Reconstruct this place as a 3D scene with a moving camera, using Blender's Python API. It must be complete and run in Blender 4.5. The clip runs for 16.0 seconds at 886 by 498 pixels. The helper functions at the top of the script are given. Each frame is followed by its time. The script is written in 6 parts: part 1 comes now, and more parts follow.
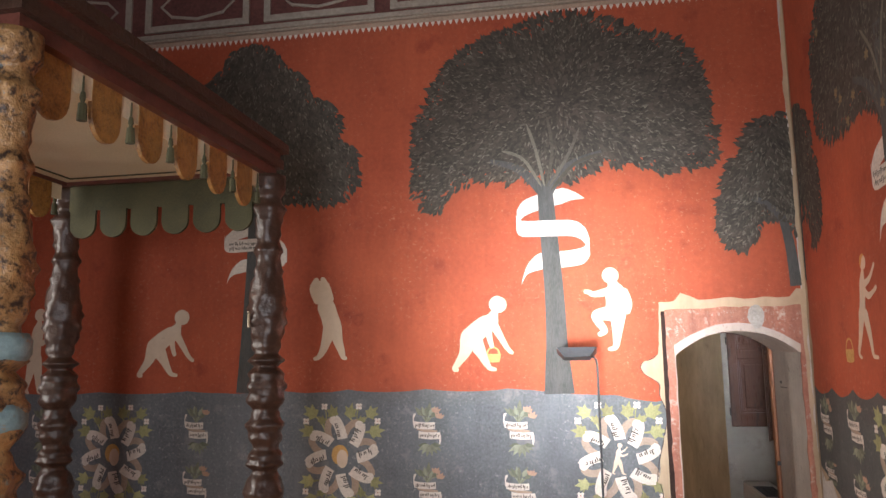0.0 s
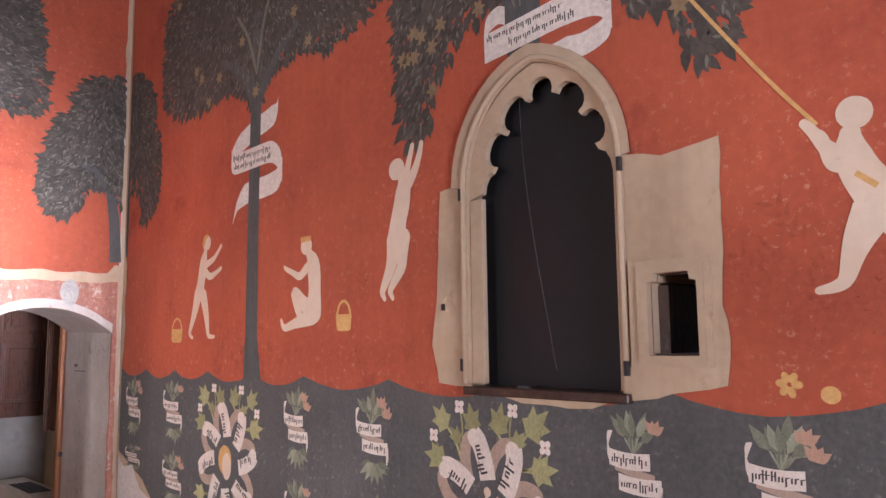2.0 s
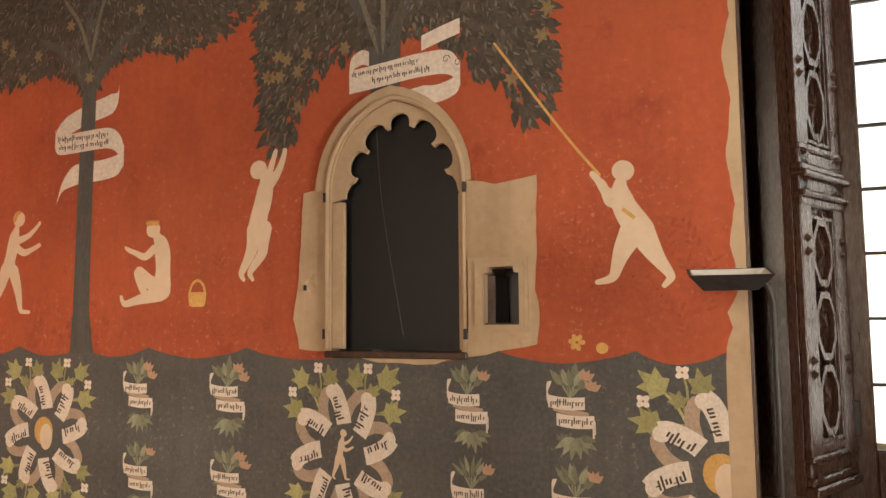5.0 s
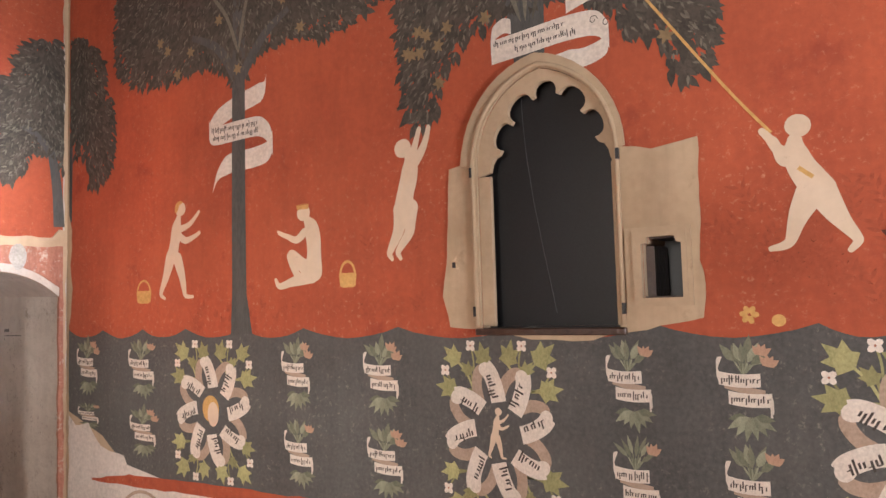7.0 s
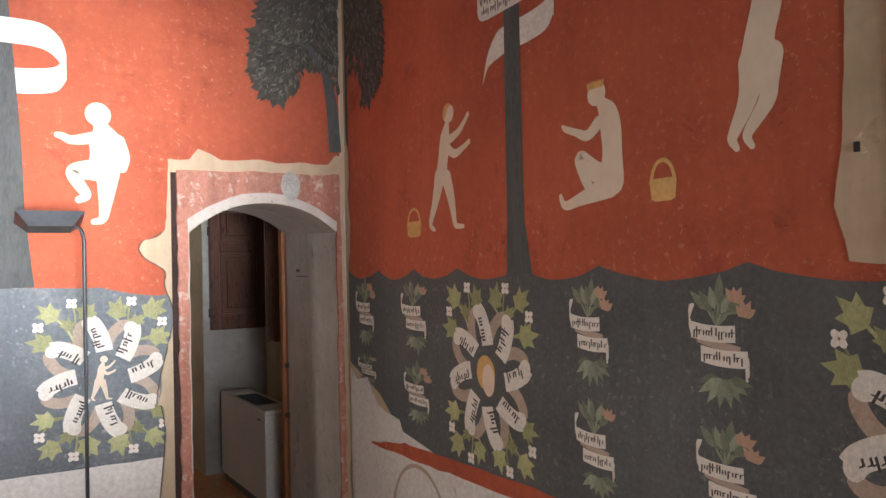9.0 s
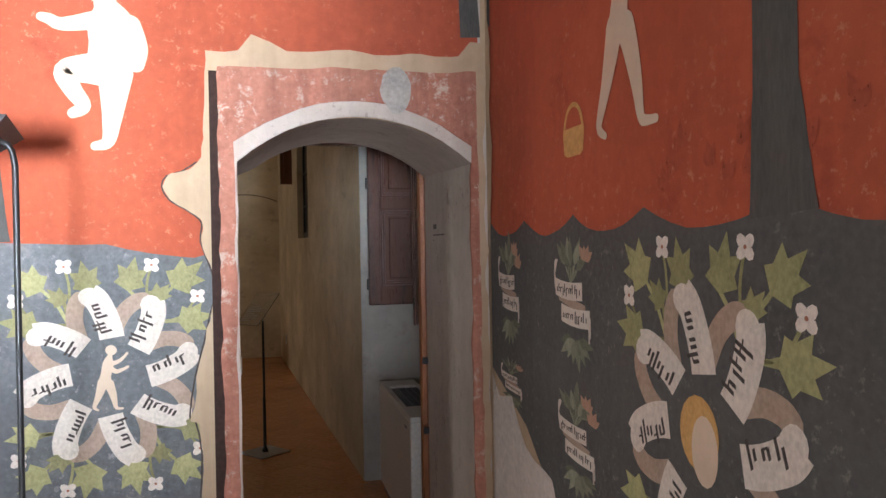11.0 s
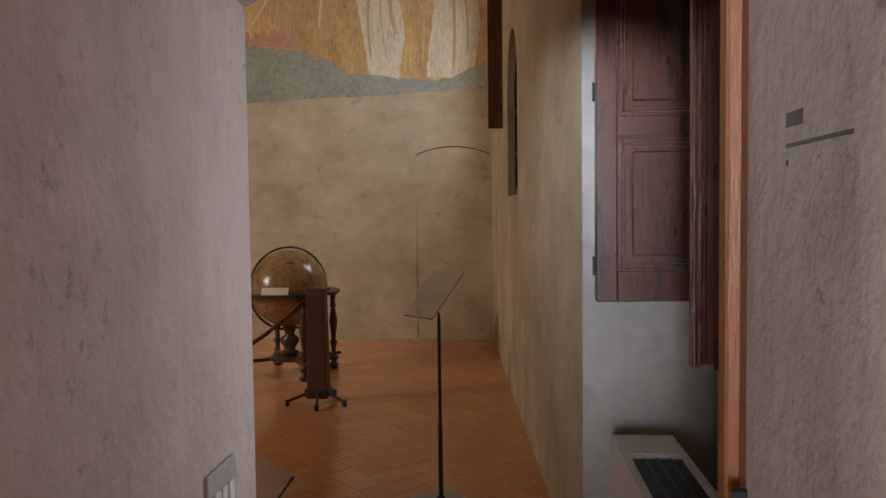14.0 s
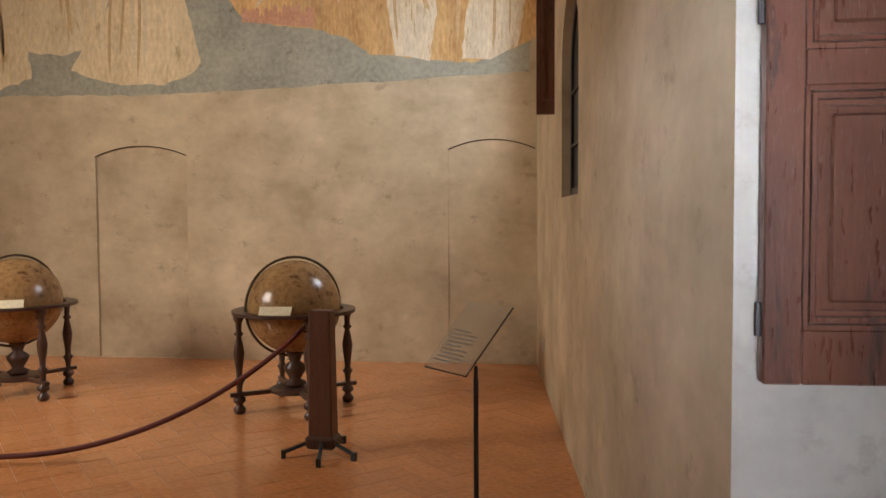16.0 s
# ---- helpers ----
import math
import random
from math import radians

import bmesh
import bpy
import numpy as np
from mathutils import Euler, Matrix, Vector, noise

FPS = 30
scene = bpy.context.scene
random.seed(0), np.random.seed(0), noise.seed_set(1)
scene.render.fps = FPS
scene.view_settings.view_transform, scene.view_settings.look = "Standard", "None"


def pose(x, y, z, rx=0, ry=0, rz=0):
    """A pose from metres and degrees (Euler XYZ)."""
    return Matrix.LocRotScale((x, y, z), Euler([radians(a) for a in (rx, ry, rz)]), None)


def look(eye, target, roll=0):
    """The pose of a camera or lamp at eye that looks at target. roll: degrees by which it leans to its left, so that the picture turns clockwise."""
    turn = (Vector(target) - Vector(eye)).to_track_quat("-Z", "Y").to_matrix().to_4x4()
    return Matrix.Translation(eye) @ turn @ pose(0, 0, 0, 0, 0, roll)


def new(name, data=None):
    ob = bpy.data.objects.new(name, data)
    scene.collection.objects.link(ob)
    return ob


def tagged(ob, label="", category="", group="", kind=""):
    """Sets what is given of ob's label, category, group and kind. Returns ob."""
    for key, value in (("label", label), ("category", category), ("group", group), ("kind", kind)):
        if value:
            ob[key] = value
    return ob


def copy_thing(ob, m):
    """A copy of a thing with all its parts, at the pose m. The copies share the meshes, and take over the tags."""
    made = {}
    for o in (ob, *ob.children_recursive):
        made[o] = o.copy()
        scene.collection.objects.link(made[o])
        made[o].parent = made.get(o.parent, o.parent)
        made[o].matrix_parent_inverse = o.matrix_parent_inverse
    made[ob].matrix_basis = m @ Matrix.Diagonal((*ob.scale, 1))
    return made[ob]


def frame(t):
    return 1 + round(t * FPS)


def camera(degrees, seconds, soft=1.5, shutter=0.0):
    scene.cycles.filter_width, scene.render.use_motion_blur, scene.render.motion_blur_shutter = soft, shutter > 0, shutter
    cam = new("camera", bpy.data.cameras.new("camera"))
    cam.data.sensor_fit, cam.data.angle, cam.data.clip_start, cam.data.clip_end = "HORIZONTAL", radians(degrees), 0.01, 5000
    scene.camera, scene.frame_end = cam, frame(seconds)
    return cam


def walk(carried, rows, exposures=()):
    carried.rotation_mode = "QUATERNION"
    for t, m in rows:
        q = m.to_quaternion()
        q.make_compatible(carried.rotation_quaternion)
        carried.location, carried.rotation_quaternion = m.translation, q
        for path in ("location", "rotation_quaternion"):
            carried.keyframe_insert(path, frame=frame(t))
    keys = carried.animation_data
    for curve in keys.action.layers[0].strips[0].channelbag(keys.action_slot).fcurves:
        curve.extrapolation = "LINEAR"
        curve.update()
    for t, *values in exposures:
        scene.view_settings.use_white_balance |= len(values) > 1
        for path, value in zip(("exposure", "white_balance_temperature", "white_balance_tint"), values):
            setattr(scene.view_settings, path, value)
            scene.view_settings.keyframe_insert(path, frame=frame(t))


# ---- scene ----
cam = camera(59.9, 16.0)
PATH = [
    (0, (-1.37, -5.17, 1.78), (-1.728, -3.224, 2.07), -0.9),
    (0.5, (-1.783, -4.959, 1.766), (-1.629, -2.981, 2.017), -0.9),
    (1, (-1.868, -4.862, 1.771), (-1.095, -3.032, 2.002), -0.8),
    (1.5, (-1.842, -4.75, 1.751), (-0.721, -3.11, 1.979), -0.1),
    (2, (-1.829, -4.633, 1.745), (-0.445, -3.208, 1.977), -0.7),
    (2.5, (-1.881, -4.528, 1.763), (-0.181, -3.499, 1.986), -1.4),
    (3, (-2.018, -4.488, 1.754), (-0.245, -3.588, 1.965), -1.6),
    (3.2, (-2.116, -4.492, 1.754), (-0.31, -3.654, 1.95), -1.7),
    (5.3, (-2.8, -4.557, 1.717), (-0.965, -3.782, 1.897), -0.5),
    (5.5, (-2.839, -4.572, 1.722), (-1.013, -3.774, 1.896), -0.4),
    (6, (-2.888, -4.554, 1.719), (-1.079, -3.721, 1.897), -0.3),
    (6.5, (-2.883, -4.495, 1.711), (-1.101, -3.6, 1.867), -1.1),
    (7, (-2.693, -4.421, 1.701), (-1.011, -3.347, 1.839), -1.7),
    (7.5, (-2.473, -4.319, 1.678), (-0.892, -3.1, 1.806), -1.4),
    (8, (-2.218, -4.133, 1.672), (-0.738, -2.79, 1.768), -1.6),
    (8.5, (-1.945, -3.946, 1.63), (-0.687, -2.393, 1.696), -1.6),
    (9, (-1.682, -3.727, 1.609), (-0.64, -2.021, 1.654), -1.4),
    (9.2, (-1.573, -3.607, 1.591), (-0.566, -1.88, 1.633), -1.1),
    (11.3, (-0.632, -2.304, 1.535), (-0.259, -0.339, 1.517), -0.8),
    (11.5, (-0.57, -2.189, 1.548), (-0.241, -0.216, 1.529), -0.6),
    (12, (-0.477, -1.872, 1.526), (-0.28, 0.118, 1.505), -0.6),
    (12.5, (-0.439, -1.567, 1.517), (-0.34, 0.431, 1.484), -0.3),
    (13, (-0.409, -1.214, 1.513), (-0.47, 0.784, 1.452), -0.6),
    (13.5, (-0.423, -0.846, 1.501), (-0.557, 1.148, 1.415), -0.7),
    (14, (-0.444, -0.472, 1.488), (-0.592, 1.521, 1.394), -0.7),
    (14.5, (-0.425, -0.139, 1.496), (-0.638, 1.847, 1.408), -1.2),
    (15, (-0.474, 0.205, 1.487), (-0.718, 2.188, 1.41), -1.1),
    (15.5, (-0.521, 0.496, 1.473), (-0.731, 2.483, 1.395), -0.9),
    (16, (-0.557, 0.779, 1.504), (-0.793, 2.763, 1.416), -0.3),
]
EXPOSURES = [
    (0, 0.1, 6300, 11), (0.5, 0.05, 6300, 11), (1.0, 0.0, 6300, 12), (1.5, 0.25, 6200, 15), (2.0, 0.65, 5750, 21), (2.5, 1.15, 5500, 24), (3.2, 0.8, 5500, 24), (5.3, 0.5, 8300, 11), (6.5, 0.75, 7100, 12), (7.0, 0.75, 6500, 14), (7.5, 0.4, 6300, 15), (8.0, 0.25, 6200, 12), (8.5, 0.0, 6100, 9), (9.2, -0.4, 6000, 8),
    (11.3, -0.45, 5850, 9), (12.0, -0.5, 5800, 10), (12.5, -0.5, 5750, 10), (13.0, -0.45, 5800, 10), (13.5, -0.2, 5900, 11), (14.0, 0.42, 5900, 12), (14.5, 0.65, 5650, 12), (15.0, 1.12, 5600, 12), (15.5, 1.1, 6000, 12), (16.0, 1.1, 6000, 12),
]
walk(cam, [(t, look(eye, target, roll)) for t, eye, target, roll in PATH], EXPOSURES)

# ---------------------------------------------------------------- world and lights
world = bpy.data.worlds.new("sky")
scene.world = world
world.use_nodes = True
wn = world.node_tree
sky = wn.nodes.new("ShaderNodeTexSky")
sky.sky_type = "NISHITA"
sky.sun_disc = False
sky.sun_elevation, sky.sun_rotation = radians(22), radians(182)
wn.links.new(sky.outputs[0], wn.nodes["Background"].inputs[0])
wn.nodes["Background"].inputs[1].default_value = 0.12
sun = new("sun", bpy.data.lights.new("sun", "SUN"))
sun.data.energy, sun.data.angle, sun.data.color = 4.5, radians(0.5), (1.0, 0.95, 0.86)
sun.matrix_world = look((0, 0, 20), (1.6, 50.0, 0.0))


def area_lamp(name, eye, target, sx, sy, watts, colour):
    lamp = new(name, bpy.data.lights.new(name, "AREA"))
    lamp.data.shape, lamp.data.size, lamp.data.size_y = "RECTANGLE", sx, sy
    lamp.data.energy, lamp.data.color = watts, colour
    lamp.matrix_world = look(eye, target)
    return lamp


area_lamp("window_light_a", (0.47, -5.2, 2.3), (-3.0, -4.6, 1.6), 0.9, 2.2, 10, (0.86, 0.93, 1.0))
# Made-up lamp: stands in for sun reflected off the floor onto the door wall.
beam = area_lamp("added_beam_south", (-1.92, -7.42, 1.25), (-1.40, 0.0, 2.06), 0.9, 1.3, 31, (0.93, 0.96, 1.0))
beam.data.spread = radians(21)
# Added fill without a known source, brightens the upper door wall.
broad = area_lamp("added_fill_south", (-1.92, -7.45, 1.65), (-2.0, 0.0, 3.2), 1.1, 1.7, 46, (0.95, 0.96, 1.0))
broad.data.spread = radians(95)
# Invented lamp on an unseen side, lights the niche wall frontally.
side = area_lamp("added_fill_west", (-6.95, -3.2, 2.4), (0.0, -2.3, 2.0), 1.2, 2.2, 51, (1.0, 0.93, 0.84))
side.data.spread = radians(90)
near = area_lamp("window_light_b", (0.34, 1.75, 1.6), (-0.86, 0.40, 1.4), 0.7, 1.0, 2.0, (1.0, 0.92, 0.92))
near.data.spread = radians(55)
area_lamp("window_light_far", (-0.08, 7.28, 3.15), (-3.2, 8.3, 2.6), 0.9, 1.2, 28, (0.88, 0.94, 1.0))
# Added fill for the globe room; no source is known on its west side.
globe_fill = area_lamp("added_fill_globe_room", (-6.97, 3.4, 2.9), (-3.8, 7.6, 1.4), 1.5, 1.5, 46, (1.0, 0.88, 0.70))
globe_fill.data.spread = radians(120)

# ---------------------------------------------------------------- materials
MATS = {}


def mat(name, dark, light, scale=6.0, rough=0.8, bump=0.25, fine=60.0, metal=0.0, stain=None, stain_at=0.62, stretch=(1, 1, 1), island=0.0, random_tint=0.0, wear=None, streak=0.0, flake=0.0, speckle=1.6, blotch=0.0):
    """Two scales of variation: broad patches between dark and light, fine grain in tone and relief, and stains with a colour of their own."""
    if name in MATS:
        return MATS[name]
    m = bpy.data.materials.new(name)
    m.use_nodes = True
    t = m.node_tree
    b = t.nodes["Principled BSDF"]
    co = t.nodes.new("ShaderNodeTexCoord")
    mp = t.nodes.new("ShaderNodeMapping")
    mp.inputs["Scale"].default_value = stretch
    t.links.new(co.outputs["Object"], mp.inputs[0])

    def noise_node(sc, detail, rough_n=0.6):
        n = t.nodes.new("ShaderNodeTexNoise")
        n.inputs["Scale"].default_value, n.inputs["Detail"].default_value, n.inputs["Roughness"].default_value = sc, detail, rough_n
        t.links.new(mp.outputs[0], n.inputs["Vector"])
        return n

    def ramp(a, b2, src):
        r = t.nodes.new("ShaderNodeMapRange")
        r.inputs[1].default_value, r.inputs[2].default_value = a, b2
        t.links.new(src, r.inputs[0])
        return r.outputs[0]

    def mix(fac, c1, c2):
        x = t.nodes.new("ShaderNodeMix")
        x.data_type = "RGBA"
        for sock, val in ((x.inputs[0], fac), (x.inputs[6], c1), (x.inputs[7], c2)):
            if hasattr(val, "links"):
                t.links.new(val, sock)
            elif isinstance(val, tuple):
                sock.default_value = (*val, 1)
            else:
                sock.default_value = val
        return x.outputs[2]

    broad, grain = noise_node(scale, 6), noise_node(fine, 4)
    col = mix(ramp(0.3, 0.7, broad.outputs[0]), dark, light)
    speck = ramp(0.35, 0.75, grain.outputs[0])
    col = mix(ramp(0.0, speckle, speck), col, tuple(min(1.0, c * 1.35 + 0.01) for c in light))
    if stain:
        worn = noise_node(scale * 2.7, 8, 0.7)
        col = mix(ramp(stain_at, stain_at + 0.1, worn.outputs[0]), col, stain)
    if streak:
        m2 = t.nodes.new("ShaderNodeMapping")
        m2.inputs["Scale"].default_value = (9, 9, 0.9)
        t.links.new(co.outputs["Object"], m2.inputs[0])
        sn = noise_node(2.0, 5)
        t.links.new(m2.outputs[0], sn.inputs["Vector"])
        col = mix(ramp(0.45, 0.45 + 0.35 / streak, sn.outputs[0]), col, tuple(c * 0.62 for c in dark))
    if wear:
        wn2 = noise_node(38, 9, 0.75)
        big = noise_node(scale * 1.3, 3)
        mul = t.nodes.new("ShaderNodeMath")
        mul.operation = "MULTIPLY"
        t.links.new(ramp(0.56, 0.64, wn2.outputs[0]), mul.inputs[0])
        t.links.new(ramp(0.38, 0.70, big.outputs[0]), mul.inputs[1])
        col = mix(mul.outputs[0], col, wear)
    if blotch:
        bl = noise_node(0.75, 5, 0.65)
        cloud = t.nodes.new("ShaderNodeHueSaturation")
        lift = t.nodes.new("ShaderNodeMapRange")
        lift.inputs[1].default_value, lift.inputs[2].default_value = 0.32, 0.68
        lift.inputs[3].default_value, lift.inputs[4].default_value = 1 - blotch, 1 + blotch
        t.links.new(bl.outputs[0], lift.inputs[0])
        t.links.new(lift.outputs[0], cloud.inputs["Value"])
        t.links.new(col, cloud.inputs["Color"])
        col = cloud.outputs[0]
        scratch = noise_node(3.0, 7, 0.8)
        col = mix(ramp(0.660, 0.700, scratch.outputs[0]), col, tuple(c * 1.25 + 0.03 for c in light))
    if flake:
        fl = noise_node(55, 6, 0.7)
        t.links.new(ramp(0.5 - flake * 0.5, 0.5 - flake * 0.5 + 0.1, fl.outputs[0]), b.inputs["Alpha"])
    if island or random_tint:
        src = t.nodes.new("ShaderNodeNewGeometry").outputs["Random Per Island"] if island else t.nodes.new("ShaderNodeObjectInfo").outputs["Random"]
        hs = t.nodes.new("ShaderNodeHueSaturation")
        k = island or random_tint
        r = t.nodes.new("ShaderNodeMapRange")
        r.inputs[3].default_value, r.inputs[4].default_value = 1 - k, 1 + k
        t.links.new(src, r.inputs[0])
        t.links.new(r.outputs[0], hs.inputs["Value"])
        t.links.new(col, hs.inputs["Color"])
        col = hs.outputs[0]
    t.links.new(col, b.inputs["Base Color"])
    b.inputs["Metallic"].default_value = metal
    rr = t.nodes.new("ShaderNodeMapRange")
    rr.inputs[3].default_value, rr.inputs[4].default_value = max(0.02, rough - 0.1), min(1.0, rough + 0.1)
    t.links.new(grain.outputs[0], rr.inputs[0])
    t.links.new(rr.outputs[0], b.inputs["Roughness"])
    if bump:
        add = t.nodes.new("ShaderNodeMath")
        add.operation = "MULTIPLY_ADD"
        t.links.new(broad.outputs[0], add.inputs[0])
        add.inputs[1].default_value = 1.5
        t.links.new(grain.outputs[0], add.inputs[2])
        bp = t.nodes.new("ShaderNodeBump")
        bp.inputs["Strength"].default_value, bp.inputs["Distance"].default_value = bump, 0.01
        t.links.new(add.outputs[0], bp.inputs["Height"])
        t.links.new(bp.outputs[0], b.inputs["Normal"])
    MATS[name] = m
    return m


RED = mat("red fresco", (0.32, 0.060, 0.026), (0.46, 0.100, 0.042), 1.3, 0.85, 0.15, 32, stain=(0.32, 0.058, 0.028), stain_at=0.57, wear=(0.56, 0.25, 0.15), streak=0.22, speckle=3.0, blotch=0.17)
DADO = mat("dark dado fresco", (0.062, 0.062, 0.060), (0.10, 0.098, 0.092), 2.2, 0.85, 0.12, 60, stain=(0.14, 0.12, 0.10), stain_at=0.68, wear=(0.26, 0.23, 0.20), streak=0.25, blotch=0.22)
# Same dado paint, daylight blue and glare mixed into the colour; the wear is real.
DADO_LIT = mat("worn dado fresco with daylight in its colour", (0.098, 0.104, 0.111), (0.160, 0.167, 0.174), 2.2, 0.85, 0.12, 60, stain=(0.23, 0.225, 0.22), stain_at=0.55, wear=(0.42, 0.41, 0.40), streak=0.25, blotch=0.2)
PLASTER = mat("bare beige plaster", (0.43, 0.31, 0.195), (0.54, 0.405, 0.27), 2.2, 0.9, 0.3, 30, stain=(0.37, 0.265, 0.165), stain_at=0.62, streak=0.3, speckle=5.0, blotch=0.1)
WHITEWASH = mat("limewashed reveal plaster", (0.45, 0.385, 0.325), (0.60, 0.53, 0.46), 2.6, 0.8, 0.85, 15, stain=(0.31, 0.245, 0.20), stain_at=0.61, wear=(0.25, 0.195, 0.165), streak=0.2, speckle=4.0, blotch=0.14)
PINK = mat("worn pink red border paint", (0.34, 0.125, 0.08), (0.45, 0.20, 0.135), 7.0, 0.9, 0.45, 60, stain=(0.62, 0.50, 0.40), stain_at=0.56, wear=(0.66, 0.55, 0.45), streak=0.7, blotch=0.14)
WALL_B = mat("ochre limewash", (0.43, 0.328, 0.200), (0.585, 0.475, 0.318), 1.5, 0.85, 0.14, 9, stain=(0.385, 0.295, 0.19), stain_at=0.58, stretch=(1, 1, 1.25), speckle=5.0, blotch=0.15)
# Limewash copy greyed and darkened: the window recess's shade is in the colour.
SHADED_WASH = mat("limewash with recess shade in it", (0.28, 0.26, 0.228), (0.40, 0.375, 0.335), 1.6, 0.85, 0.2, 16, stain=(0.30, 0.27, 0.235), stain_at=0.56, speckle=5.0, blotch=0.16)
PALE = mat("pale patched plaster", (0.52, 0.47, 0.42), (0.66, 0.60, 0.54), 3.0, 0.9, 0.3, 45, stain=(0.30, 0.27, 0.25), stain_at=0.62)
STONE = mat("grey sandstone", (0.40, 0.29, 0.185), (0.49, 0.37, 0.245), 3.0, 0.85, 0.25, 40, stain=(0.34, 0.24, 0.15), stain_at=0.64, speckle=5.0)
CEIL = mat("dark ceiling timber", (0.09, 0.055, 0.035), (0.16, 0.10, 0.06), 3.0, 0.7, 0.3, 40, stretch=(1, 8, 1))
FIGURE = mat("pale figure paint", (0.60, 0.46, 0.33), (0.70, 0.56, 0.42), 5.0, 0.9, 0.1, 26, stain=(0.52, 0.38, 0.27), stain_at=0.62, flake=0.64, speckle=6.0)
SCROLL = mat("white scroll paint", (0.55, 0.48, 0.41), (0.68, 0.61, 0.53), 8.0, 0.9, 0.1, 60, stain=(0.42, 0.36, 0.30), stain_at=0.66, flake=0.58)
SCROLL_BACK = mat("rosy scroll shade paint", (0.30, 0.215, 0.155), (0.42, 0.31, 0.235), 8.0, 0.9, 0.1, 60, flake=0.58)
INK = mat("dark lettering", (0.035, 0.028, 0.026), (0.075, 0.060, 0.052), 30, 0.9, 0, flake=0.56)
LEAF = mat("green leaf paint", (0.19, 0.19, 0.085), (0.34, 0.32, 0.15), 7.0, 0.9, 0.1, 60, island=0.35, flake=0.54)
LEAF_GREY = mat("grey-green leaf paint", (0.125, 0.140, 0.095), (0.245, 0.250, 0.175), 9.0, 0.9, 0.1, 60, island=0.35, flake=0.54)
BLOSSOM = mat("pink blossom paint", (0.34, 0.19, 0.125), (0.46, 0.29, 0.20), 9.0, 0.9, 0.1, 60, flake=0.54)
FLOWER = mat("white flower paint", (0.60, 0.52, 0.45), (0.74, 0.66, 0.58), 20.0, 0.9, 0.1, 60, flake=0.58)
FLOWER_EYE = mat("red flower centre", (0.30, 0.10, 0.06), (0.42, 0.19, 0.11), 20.0, 0.9, 0)
STRAW = mat("straw basket paint", (0.48, 0.27, 0.08), (0.60, 0.36, 0.13), 12.0, 0.9, 0.1, 60, flake=0.58)
TREE_DARK = mat("dark tree paint", (0.042, 0.034, 0.029), (0.070, 0.057, 0.046), 4.0, 0.9, 0.1, 60)
TREE_LEAF = mat("tree leaf strokes", (0.046, 0.038, 0.031), (0.078, 0.064, 0.050), 6.0, 0.9, 0.05, 60, island=0.26)
TREE_LIGHT = mat("pale tree leaf strokes", (0.085, 0.076, 0.058), (0.14, 0.125, 0.094), 6.0, 0.9, 0.05, 60, island=0.4)
TRUNK = mat("tree trunk paint", (0.056, 0.056, 0.052), (0.092, 0.090, 0.082), 5.0, 0.9, 0.1, 60, stretch=(3, 3, 0.6), flake=0.60)
HAIR = mat("ginger hair paint", (0.46, 0.22, 0.06), (0.58, 0.32, 0.11), 12.0, 0.9, 0, flake=0.58)
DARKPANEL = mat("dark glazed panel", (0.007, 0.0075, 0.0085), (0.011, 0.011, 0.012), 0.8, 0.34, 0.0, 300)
SHUTTER_A = mat("dark polished walnut", (0.020, 0.010, 0.007), (0.055, 0.024, 0.014), 4.0, 0.27, 0.15, 40, stretch=(6, 6, 0.7))
SHUTTER_B = mat("red-brown shutter wood", (0.052, 0.019, 0.011), (0.135, 0.050, 0.027), 2.0, 0.30, 0.14, 22, stretch=(3.2, 3.2, 0.5), stain=(0.030, 0.014, 0.011), stain_at=0.55, wear=(0.17, 0.125, 0.105), speckle=4.0)
DOORWOOD = mat("orange-brown door wood", (0.22, 0.075, 0.025), (0.34, 0.13, 0.045), 3.0, 0.45, 0.2, 35, stretch=(7, 7, 0.6))
OLDWOOD = mat("old carved bed wood", (0.022, 0.011, 0.008), (0.062, 0.030, 0.018), 6.0, 0.36, 0.4, 50)
GILT = mat("worn gilt carving", (0.12, 0.055, 0.024), (0.36, 0.20, 0.075), 11.0, 0.42, 0.6, 60, metal=0.3, stain=(0.045, 0.026, 0.018), stain_at=0.50, wear=(0.16, 0.21, 0.21))
BLUEGILT = mat("blue painted band", (0.10, 0.16, 0.18), (0.20, 0.28, 0.28), 12.0, 0.5, 0.4, 60, stain=(0.30, 0.16, 0.06), stain_at=0.58)
CREAM = mat("cream canopy cloth", (0.62, 0.52, 0.33), (0.72, 0.62, 0.43), 3.0, 0.9, 0.15, 120)
BROCADE = mat("brown gold brocade", (0.10, 0.038, 0.010), (0.40, 0.20, 0.05), 26.0, 0.45, 0.5, 90)
OLIVE = mat("olive green cloth", (0.032, 0.030, 0.013), (0.075, 0.068, 0.028), 7.0, 0.85, 0.3, 120)
BLACK = mat("black metal", (0.012, 0.012, 0.013), (0.022, 0.022, 0.023), 8.0, 0.4, 0.05, 60)
LAMPWHITE = mat("white lamp lining", (0.62, 0.62, 0.60), (0.72, 0.72, 0.70), 8.0, 0.5, 0.02, 60)
DARKWOOD = mat("dark stand wood", (0.030, 0.015, 0.010), (0.075, 0.034, 0.020), 5.0, 0.35, 0.15, 50, stretch=(5, 5, 0.7))
POSTWOOD = mat("brown post wood", (0.06, 0.024, 0.014), (0.12, 0.05, 0.028), 4.0, 0.4, 0.15, 40, stretch=(6, 6, 0.6))
